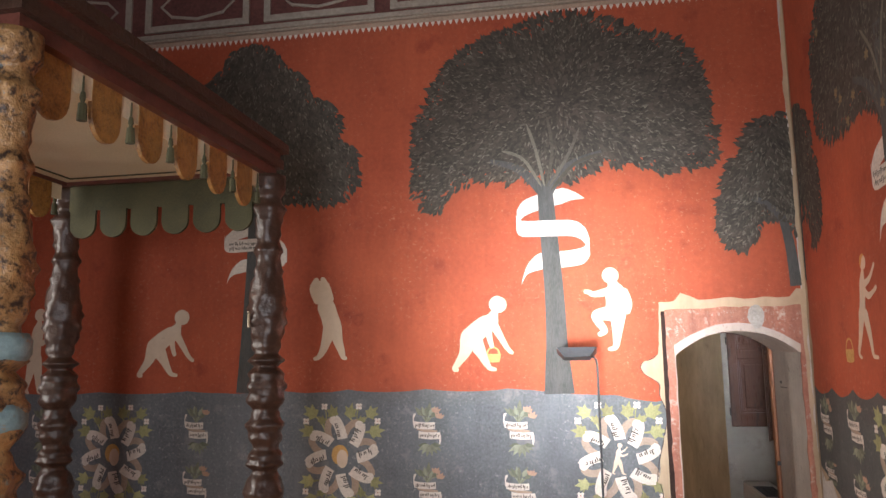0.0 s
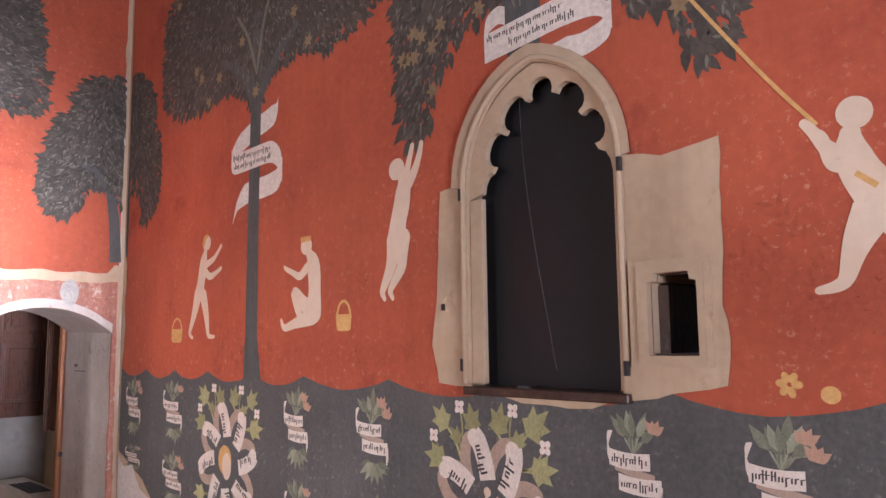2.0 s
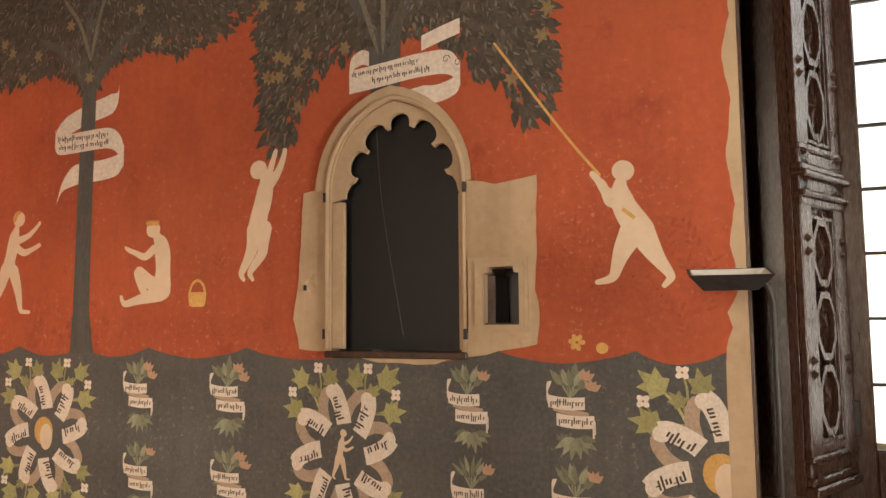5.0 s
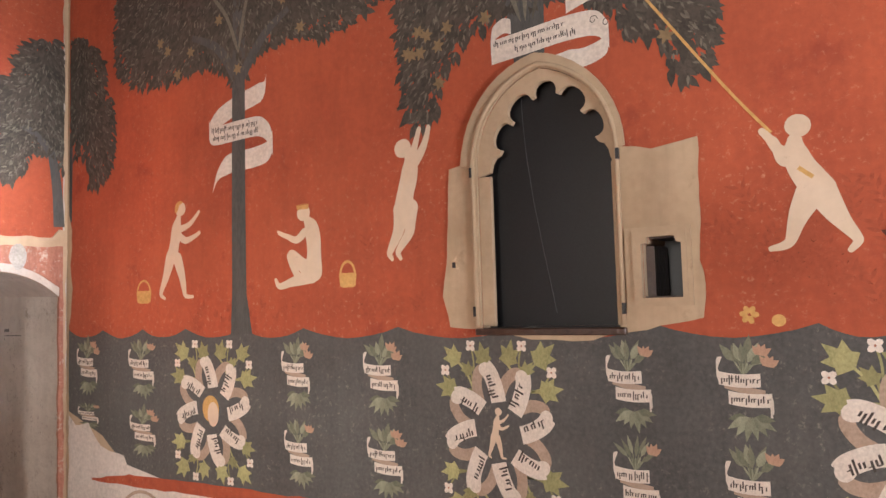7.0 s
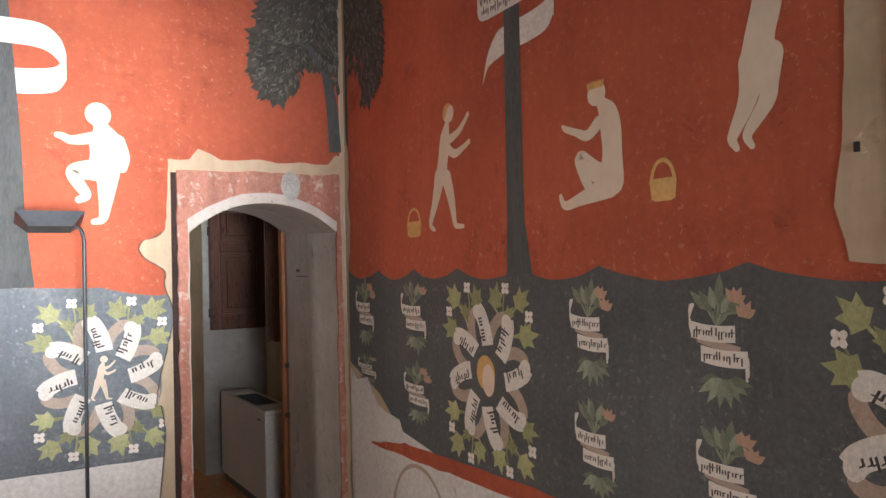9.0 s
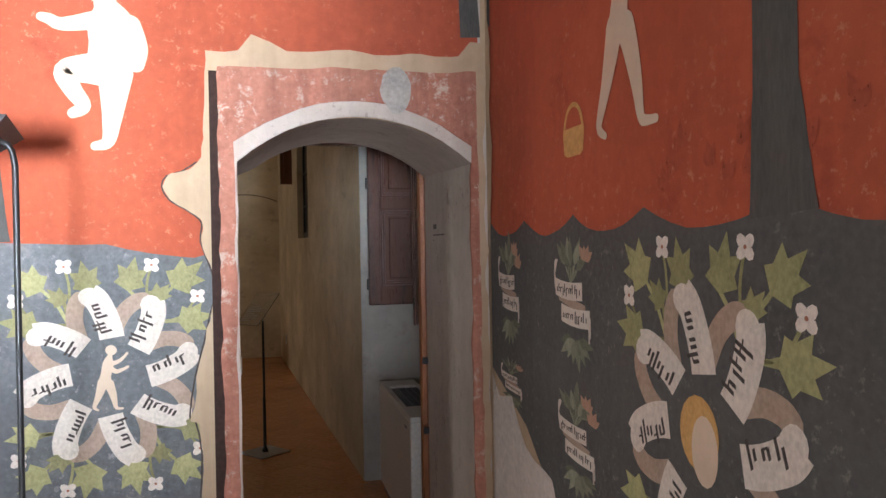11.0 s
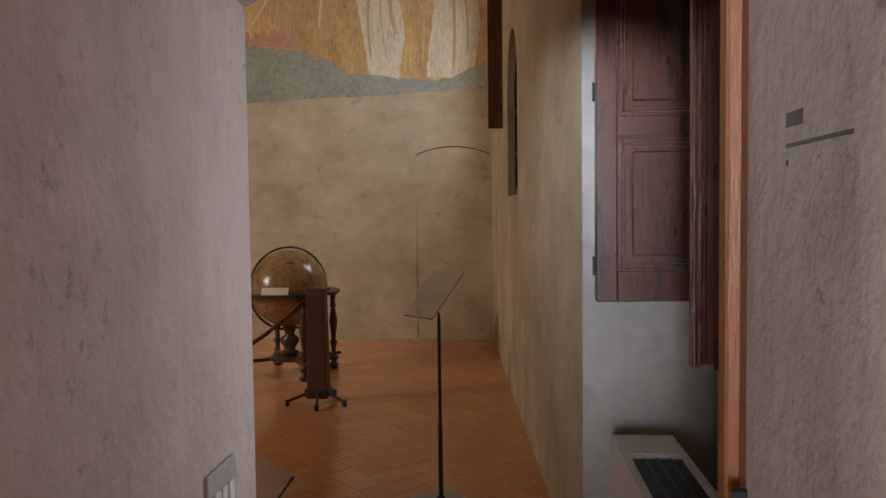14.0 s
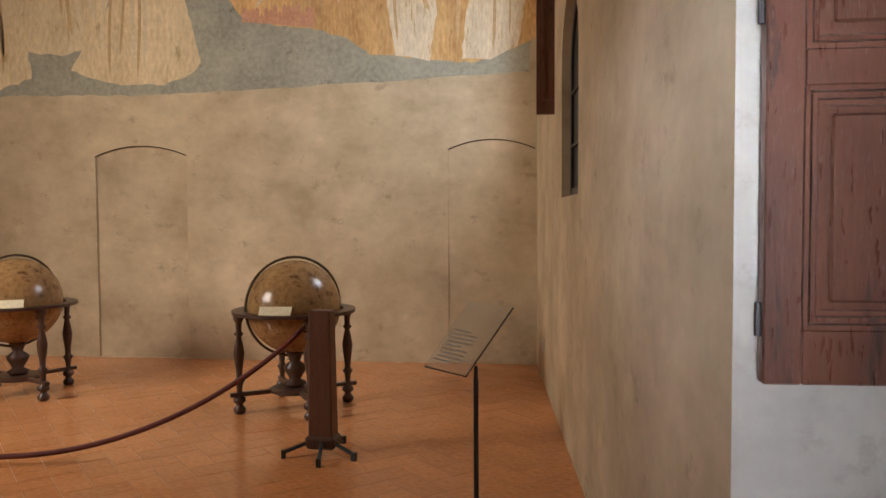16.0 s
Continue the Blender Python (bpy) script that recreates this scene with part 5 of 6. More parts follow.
# ---------------------------------------------------------------- fresco of the far wall
def far_fresco():
    w = north_b
    base = ragged([(-6.98, 2.80), (-5.4, 2.80), (-4.9, 2.78), (-4.3, 2.79), (-3.6, 2.80), (-2.6, 2.84), (-1.6, 2.88), (-0.62, 2.92), (-0.45, 4.58), (-6.98, 4.58)], 0.08, 0.02, 31)
    part("painted_ground", plate(base, [], -0.0008, -0.0008), FRESCO_SKY, w, "blue-green painted ground of a worn fresco")
    shapes = ((FRESCO_SAND, [(-6.98, 3.02), (-6.3, 2.86), (-5.9, 2.98), (-5.95, 3.5), (-6.2, 4.58), (-6.98, 4.58)], 0.005), (FRESCO_SAND, [(-6.1, 3.28), (-5.55, 3.22), (-5.1, 3.3), (-5.0, 3.8), (-5.2, 4.58), (-6.3, 4.58)], 0.006),
              (FRESCO_SAND, [(-5.45, 3.05), (-4.95, 2.90), (-4.4, 2.88), (-4.08, 3.0), (-4.0, 3.12), (-4.12, 3.6), (-4.35, 4.58), (-4.8, 4.58), (-4.95, 3.8)], 0.008),
              (FRESCO_OCHRE, [(-3.55, 3.55), (-3.2, 3.46), (-2.7, 3.40), (-2.45, 3.28), (-2.2, 3.14), (-1.9, 3.10), (-1.4, 3.04), (-1.1, 3.05), (-0.62, 3.2), (-0.48, 3.3), (-0.46, 4.58), (-3.7, 4.58), (-3.9, 4.0)], 0.006),
              (FRESCO_WHITE, [(-1.95, 3.12), (-1.6, 3.05), (-1.52, 3.5), (-1.6, 4.1), (-1.9, 4.58), (-2.15, 4.4), (-2.02, 3.6)], 0.009), (FRESCO_WHITE, [(-1.28, 3.06), (-0.98, 3.05), (-0.72, 3.16), (-0.64, 3.6), (-0.7, 4.3), (-1.1, 4.4), (-1.2, 3.7)], 0.009))
    for k, (mt, loop, d) in enumerate(shapes):
        part("painted_drapery", plate(ragged(loop, 0.07, 0.025, 40 + k), [], -d * 0.2, -d * 0.2), mt, w, "ochre and white painted drapery")
    rr = random.Random(9)
    bm, bm2 = bmesh.new(), bmesh.new()
    for cx, half, z0, z1 in ((-4.7, 0.5, 2.95, 4.5), (-6.5, 0.4, 3.0, 4.5), (-5.5, 0.4, 3.3, 4.5), (-2.3, 1.3, 3.35, 4.5), (-1.0, 0.4, 3.12, 4.4), (-1.8, 0.25, 3.2, 4.4)):
        for k in range(6):
            f = rr.uniform(-1, 1)
            ribbon(bm if k % 2 else bm2, [(cx + f * half * 0.45, z1), (cx + f * half * 0.75 + rr.uniform(-0.05, 0.05), (z0 + z1) / 2), (cx + f * half * 0.9, z0 + rr.uniform(0.0, 0.35))], rr.uniform(0.015, 0.05), 0.0245 + 0.0001 * k + 0.001 * rr.random(), 6, True)
    part("painted_fold", bm, mat("brown fold paint", (0.42, 0.27, 0.125), (0.54, 0.38, 0.20), 3, 0.9, 0.1, 30, flake=0.50), w)
    part("painted_fold", bm2, mat("pale fold paint", (0.56, 0.46, 0.29), (0.68, 0.58, 0.40), 3, 0.9, 0.1, 30, flake=0.50), w)
    bm = bmesh.new()
    for k in range(16):
        s = -3.55 + k * 0.048
        hgt = rr.uniform(0.05, 0.16)
        flat(bm, [(s, 3.50 - 0.005 * k), (s + 0.045, 3.50 - 0.005 * k), (s + 0.045, 3.5 + hgt), (s + 0.022, 3.53 + hgt), (s, 3.5 + hgt)], 0.026)
    part("painted_town", bm, FRESCO_TOWN, w, "small pink painted town")
    for lo, z, ap in ((-5.20, 2.14, 2.245), (-1.42, 2.16, 2.255)):
        loop = arch_loop(lo, lo + (1.02 if lo < -3 else 0.87), 0, z, ap)[2:]
        bm = bmesh.new()
        tube(bm, [(s, 0.0, q + 0.003) for s, q in loop], 0.006, 5)
        part("arch_line", bm, OLDWOOD, w, "thin dark line over the blocked arch")


far_fresco()

# ---------------------------------------------------------------- room of globes
def baluster(bm, x, y, h, r, seg=12):
    prof = [(0.6, 0), (1.0, 0.015), (1.15, 0.05), (0.7, 0.085), (0.55, 0.10), (1.1, 0.125), (1.1, 0.16), (0.6, 0.18), (0.5, 0.24), (0.62, 0.30), (1.0, 0.34), (0.55, 0.37), (0.62, 0.45), (0.9, 0.56), (1.0, 0.62), (0.7, 0.72), (0.45, 0.78), (0.9, 0.81), (0.5, 0.84), (0.6, 0.92), (0.95, 0.96), (0.95, 1.0)]
    return lathe(bm, [(a * r, b * h) for a, b in prof], (x, y, 0), seg)


def globe():
    g = root("globe", pose(-2.42, 6.58, 0, 0, 0, 12), "large old varnished globe in a turned dark wooden stand", "globe", "old globes")
    bm = bmesh.new()
    bmesh.ops.create_uvsphere(bm, u_segments=40, v_segments=24, radius=0.36)
    bmesh.ops.transform(bm, matrix=pose(0, 0, 0.80, 20, 12, 0), verts=bm.verts)
    part("sphere", bm, GLOBE, g, "brown varnished paper sphere", smooth=True)
    bm = bmesh.new()
    pts = [(0.385 * math.cos(a) * 0.9, 0.385 * math.cos(a) * 0.42, 0.80 + 0.385 * math.sin(a)) for a in (2 * math.pi * k / 48 for k in range(48))]
    tube(bm, pts, 0.011, 6, True)
    part("meridian_ring", bm, BRASS, g, smooth=True)
    bm = bmesh.new()
    for (r0, r1, z0, z1) in ((0.385, 0.475, 0.755, 0.780),):
        rings = [[bm.verts.new((r * math.cos(2 * math.pi * k / 48), r * math.sin(2 * math.pi * k / 48), z)) for k in range(48)] for r, z in ((r0, z0), (r1, z0), (r1, z1), (r0, z1))]
        for a in range(4):
            for k in range(48):
                bm.faces.new((rings[a][k], rings[a][(k + 1) % 48], rings[(a + 1) % 4][(k + 1) % 48], rings[(a + 1) % 4][k]))
    part("horizon_ring", bm, DARKWOOD, g)
    for k in range(4):
        a = math.pi / 2 * k + 0.35
        part("leg", baluster(bmesh.new(), 0.43 * math.cos(a), 0.43 * math.sin(a), 0.755, 0.042), DARKWOOD, g, smooth=True)
        bm = boxes(((0.10, -0.022, 0.135), (0.50, 0.022, 0.165)), bevel=0.005)
        bmesh.ops.transform(bm, matrix=pose(0, 0, 0, 0, 0, math.degrees(a)), verts=bm.verts)
        part("stretcher", bm, DARKWOOD, g)
    part("base_plate", lathe(bmesh.new(), [(0.17, 0.13), (0.20, 0.14), (0.20, 0.16), (0.17, 0.172)], seg=24), DARKWOOD, g)
    part("pillar", lathe(bmesh.new(), [(0.06, 0.17), (0.09, 0.20), (0.045, 0.23), (0.085, 0.30), (0.09, 0.33), (0.04, 0.37), (0.06, 0.42), (0.07, 0.445)], seg=16), DARKWOOD, g, smooth=True)
    bm = boxes(((-0.12, -0.003, 0.0), (0.12, 0.003, 0.075)))
    bmesh.ops.transform(bm, matrix=pose(-0.10, -0.43, 0.782, -38, 0, -10), verts=bm.verts)
    part("card", bm, PAPER, g, "ivory caption card")
    return g


first_globe = globe()
copy_thing(first_globe, pose(-4.92, 6.8, 0, 0, 0, 40))


def stanchion(m):
    r = root("barrier_post", m, "dark square wooden barrier post on splayed iron feet", "barrier post", "barrier posts")
    bm = boxes(((-0.07, -0.05, 0.10), (0.07, 0.05, 0.915)), bevel=0.008)
    for v in bm.verts:
        f = 1.18 - 0.2 * v.co.z
        v.co.x, v.co.y = v.co.x * f, v.co.y * f
    part("post", bm, POSTWOOD, r)
    part("foot_block", boxes(((-0.10, -0.075, 0.045), (0.10, 0.075, 0.13)), bevel=0.02), DARKWOOD, r)
    for a in (-150, -75, -20, 80):
        bm = bmesh.new()
        tube(bm, [(0.05, 0, 0.10), (0.14, 0, 0.07), (0.25, 0, 0.035)], 0.013, 6)
        box(bm, (0.235, -0.015, 0.0), (0.262, 0.015, 0.05))
        bmesh.ops.transform(bm, matrix=pose(0, 0, 0, 0, 0, a), verts=bm.verts)
        part("foot", bm, BLACK, r)
    bm = bmesh.new()
    tube(bm, [(-0.10 + 0.025 * math.cos(t), -0.02, 0.80 + 0.025 * math.sin(t)) for t in (2 * math.pi * k / 10 for k in range(10))], 0.006, 5, True)
    part("ring", bm, BRASS, r)
    return r


post = stanchion(pose(-1.88, 5.45, 0, 0, 0, -6))
copy_thing(post, pose(-5.55, 4.62, 0, 0, 0, 10))
bm = bmesh.new()
rope = []
for k in range(49):
    f = k / 48
    rope.append((-2.0 - 3.45 * f, 5.44 - 0.80 * f, 0.80 - 0.745 * (1 - (2 * f - 1) ** 2) ** 0.92))
tube(bm, rope, 0.017, 8)
r_ob = part("barrier_rope", bm, ROPE, None, smooth=True)
tagged(r_ob, "thick dark red rope sagging between barrier posts", "rope")


def lectern(m, h=0.95):
    r = root("reading_stand", m, "slim black stand with a tilted clear caption panel", "stand", "caption stands")
    bm = boxes(((-0.135, -0.135, 0.0), (0.135, 0.135, 0.010)), bevel=0.003)
    bmesh.ops.transform(bm, matrix=pose(0, 0, 0, 0, 0, 38), verts=bm.verts)
    part("base_plate", bm, SWITCH, r, "grey steel base plate")
    part("pole", lathe(bmesh.new(), [(0.022, 0.010), (0.020, 0.03), (0.012, 0.04), (0.012, 0.40), (0.009, 0.41), (0.009, h - 0.02), (0.006, h + 0.035)], seg=12), BLACK, r, smooth=True)
    u, v = Vector((0.165, -0.165, 0)), Vector((0.16, 0.08, 0.23))
    n = u.cross(v).normalized() * 0.004
    o = Vector((-0.198, 0.15, h))
    bm = bmesh.new()
    vs = [bm.verts.new(o + a * u + b * v + c * n) for c in (0, 1) for a, b in ((0, 0), (1, 0), (1, 1), (0, 1))]
    for q in ((0, 1, 2, 3), (7, 6, 5, 4), (0, 4, 5, 1), (1, 5, 6, 2), (2, 6, 7, 3), (3, 7, 4, 0)):
        bm.faces.new([vs[k] for k in q])
    panel = part("panel", bm, PERSPEX, r, "clear caption panel")
    bm = bmesh.new()
    tube(bm, [o, o + u, o + u + v], 0.003, 5)
    part("panel_edge", bm, BLACK, r)
    bm = bmesh.new()
    for k in range(9):
        a, b = 0.12, 0.12 + k * 0.055
        ln = 0.6 if k % 4 else 0.4
        q = [o + (a + x) * u + (b + y) * v + 1.4 * n for x, y in ((0, 0), (ln, 0), (ln, 0.016), (0, 0.016))]
        bm.faces.new([bm.verts.new(p) for p in q])
    part("lettering", bm, SWITCH, panel)
    return r


stand = lectern(pose(-0.757, 3.40, 0))
lectern(pose(-1.07, 1.25, 0), 0.63)

# ---- fan coil under the side window
def fan_coil():
    r = root("fan_coil_unit", pose(-0.05, 1.25, 0), "ivory enamelled floor fan coil with a grey top grille", "radiator")
    part("body", boxes(((0, 0, 0.06), (0.22, 1.06, 0.655)), bevel=0.006), FANCOIL, r)
    part("plinth", boxes(((0.02, 0.02, 0.0), (0.20, 1.04, 0.06))), GREYPLASTIC, r)
    bm = boxes(((0, 0, 0.6555), (0.22, 0.26, 0.68)), ((0, 0.80, 0.6555), (0.22, 1.06, 0.68)), ((0, 0.26, 0.6555), (0.03, 0.80, 0.68)), ((0.19, 0.26, 0.6555), (0.22, 0.80, 0.68)), bevel=0.002)
    part("top_frame", bm, FANCOIL, r)
    part("flap", boxes(((0.03, 0.83, 0.681), (0.19, 1.02, 0.684)), bevel=0.001), FANCOIL, r)
    part("well", boxes(((0.031, 0.261, 0.6556), (0.189, 0.799, 0.660))), BLACK, r)
    for k in range(26):
        y = 0.268 + k * 0.0205
        part("fin", boxes(((0.031, y, 0.662), (0.189, y + 0.006, 0.679))), GREYPLASTIC, r)
    for x in (0.07, 0.11, 0.15):
        part("grille_bar", boxes(((x, 0.262, 0.676), (x + 0.005, 0.798, 0.681))), GREYPLASTIC, r)
    part("badge", boxes(((-0.002, 0.10, 0.60), (-0.0002, 0.16, 0.612))), GREYPLASTIC, r)


fan_coil()

# ---- panelled shutters of the side window
def panel_shutter(m, width, z0, z1, rails, label):
    r = root("shutter", m, label, "shutter", "side window shutters")
    t = 0.042
    part("stile", boxes(((0, -t, z0), (0.078, 0, z1)), bevel=0.004), SHUTTER_B, r)
    part("stile", boxes(((width - 0.06, -t, z0), (width, 0, z1)), bevel=0.004), SHUTTER_B, r)
    zs = [z0] + rails + [z1]
    for k, z in enumerate(zs):
        h = 0.115 if k == 0 else 0.075
        lo = z if k < len(zs) - 1 else z - h
        part("rail", boxes(((0.0785, -t + 0.002, lo), (width - 0.0605, 0, lo + h)), bevel=0.003), SHUTTER_B, r)
    for k in range(len(zs) - 1):
        a = zs[k] + (0.115 if k == 0 else 0.075)
        b = zs[k + 1] if k < len(zs) - 2 else zs[k + 1] - 0.075
        x0, x1 = 0.079, width - 0.061
        for j, (inset, y0, y1) in enumerate(((0.0, -0.040, -0.012), (0.016, -0.034, -0.012), (0.030, -0.026, -0.012))):
            part("moulding", plate([(x0 + inset, a + inset), (x1 - inset, a + inset), (x1 - inset, b - inset), (x0 + inset, b - inset)],
                                   [[(x0 + inset + 0.010, a + inset + 0.010), (x1 - inset - 0.010, a + inset + 0.010), (x1 - inset - 0.010, b - inset - 0.010), (x0 + inset + 0.010, b - inset - 0.010)]], y0, y1), SHUTTER_B, r)
        part("panel", boxes(((x0, -0.014, a), (x1, -0.004, b))), SHUTTER_B, r)
        part("raised_field", boxes(((x0 + 0.058, -0.026, a + 0.055), (x1 - 0.058, -0.0145, b - 0.055)), bevel=0.006), SHUTTER_B, r)
    for z in (z0 + 0.10, z0 + 0.75):
        part("hinge", lathe(bmesh.new(), [(0.008, 0), (0.008, 0.07)], (-0.004, -0.02, z), 8), BLACK, r)
    return r


panel_shutter(pose(-0.085, 2.478, 0, 0, 0, 1), 0.455, 1.147, 3.35, [1.765, 2.55], "open red-brown panelled wooden shutter against the window reveal")


def near_shutter():
    r = root("shutter", pose(-0.015, 1.31, 0, 0, 0, -3), "open plain-backed brown wooden shutter with a moulded edge", "shutter", "side window shutters")
    part("board", boxes(((0.031, -0.030, 1.14), (0.35, 0.0, 3.35)), bevel=0.003), SHUTTER_B, r, "grey-brown worn back board")
    for k, (x, y) in enumerate(((0.0, -0.034), (0.010, -0.040), (0.021, -0.034))):
        part("edge_moulding", boxes(((x, y, 1.13 + 0.004 * k), (x + 0.009, 0.0, 3.35)), bevel=0.003), SHUTTER_B, r)
    part("bottom_rail", boxes(((0.046, -0.040, 1.13), (0.35, -0.0305, 1.20)), bevel=0.003), SHUTTER_B, r)
    part("hinge", boxes(((-0.003, -0.040, 1.23), (0.004, -0.0345, 1.27))), BLACK, r)


near_shutter()


def small_window(name, m, w, z0, z1, label, rows=5):
    r = tagged(new(name), label, "window", kind="structure")
    r.matrix_basis = m
    fr_t = 0.06
    for lo, hi in (((0, 0, z0), (fr_t, 0.05, z1)), ((w - fr_t, 0, z0), (w, 0.05, z1)), ((fr_t, 0, z0), (w - fr_t, 0.05, z0 + fr_t)), ((fr_t, 0, z1 - fr_t), (w - fr_t, 0.05, z1))):
        part("window_frame", boxes((lo, hi), bevel=0.004), OLDWOOD, r)
    g = part("pane", boxes(((fr_t, 0.022, z0 + fr_t), (w - fr_t, 0.026, z1 - fr_t))), GLASS, r)
    g.visible_shadow = False
    for k in range(1, rows):
        z = z0 + (z1 - z0) * k / rows
        part("glazing_bar", boxes(((fr_t, 0.015, z - 0.007), (w - fr_t, 0.034, z + 0.007))), LEAD, r)
    return r


small_window("window_2", pose(0.405, 2.37, 0, 0, 0, -90), 1.23, 1.05, 2.70, "dark framed glazed side window")
# shutter leaf and dark casement at the far openings
FARLEAF = root("shutter", pose(-0.53, 6.62, 0, 0, 0, 4), "narrow dark mauve-brown shutter leaf standing open from the wall", "shutter")
part("leaf", boxes(((-0.012, 0, 2.255), (0.15, 0.035, 3.7)), bevel=0.003), SHUTTER_B, FARLEAF)
part("leaf_moulding", plate([(0.03, 2.36), (0.145, 2.36), (0.145, 3.6), (0.03, 3.6)], [[(0.05, 2.38), (0.125, 2.38), (0.125, 3.58), (0.05, 3.58)]], -0.012, 0.0), SHUTTER_B, FARLEAF)
CAS = root("casement", BE, "dark iron-framed casement in the tall narrow opening", "window")
part("casement_frame", plate(pointed_loop(-3.16, 0.455, 1.625, 2.45, 2.915), [pointed_loop(-3.16, 0.40, 1.68, 2.45, 2.85)], 0.06, 0.10), BLACK, CAS)
gl = part("pane", plate(pointed_loop(-3.16, 0.40, 1.68, 2.45, 2.85), [], 0.075, 0.079), mat("near-black glass", (0.006, 0.006, 0.006), (0.010, 0.010, 0.010), 3, 0.5, 0.02), CAS, "near-black pane")
for z in (1.95, 2.3):
    part("bar", boxes(((-3.56, 0.055, z), (-2.76, 0.074, z + 0.02))), LEAD, CAS)
part("latch", boxes(((-2.80, 0.02, 1.80), (-2.76, 0.10, 2.1))), BLACK, CAS)

# ---- wooden door frame behind the arch, switch, wall lettering
df = tagged(new("door_1"), "orange-brown wooden door frame behind the plastered arch", "door", kind="structure")
part("door_post", boxes(((-0.058, 0.752, 0.0), (-0.002, 0.80, 1.97)), bevel=0.006), DOORWOOD, df)
part("door_edge", boxes(((-0.078, 0.805, 0.0), (-0.025, 0.85, 2.02)), bevel=0.005), DOORWOOD, df)
part("lintel", boxes(((-0.87, 0.752, 1.955), (-0.0585, 0.80, 2.02)), bevel=0.005), SHUTTER_B, df)
for z in (0.72, 1.02):
    part("catch", boxes(((-0.086, 0.74, z), (-0.036, 0.751, z + 0.03)), bevel=0.003), BLACK, df)
sw = root("light_switch", pose(-0.841, 0.56, 1.08, 0, 0, 0), "grey plastic switch plate on the plastered reveal", "switch")
part("plate", boxes(((0, -0.055, -0.06), (0.008, 0.055, 0.06)), bevel=0.002), SWITCH, sw)
for y in (-0.026, 0.0, 0.026):
    part("rocker", boxes(((0.008, y - 0.010, -0.03), (0.012, y + 0.010, 0.03)), bevel=0.001), LAMPWHITE, sw)


sock = root("wall_socket", pose(-0.476, 7.63, 0.34, 0, 0, 3.84), "small ivory socket plate low on the limewashed wall", "socket")
part("plate", boxes(((-0.010, -0.04, -0.06), (0.0, 0.04, 0.06)), bevel=0.002), FANCOIL, sock)
part("insert", boxes(((-0.013, -0.022, -0.032), (-0.0102, 0.022, 0.032)), bevel=0.001), SWITCH, sock)
INKGREY = mat("grey wall lettering", (0.10, 0.09, 0.085), (0.16, 0.15, 0.14), 30, 0.9, 0)
bm = boxes(((-0.0645, 0.53, 1.595), (-0.0635, 0.585, 1.614)), ((-0.0645, 0.39, 1.568), (-0.0635, 0.585, 1.5735)), ((-0.0645, 0.577, 1.545), (-0.0635, 0.585, 1.552)))
part("caption_line", bm, INKGREY, wall_north_a)

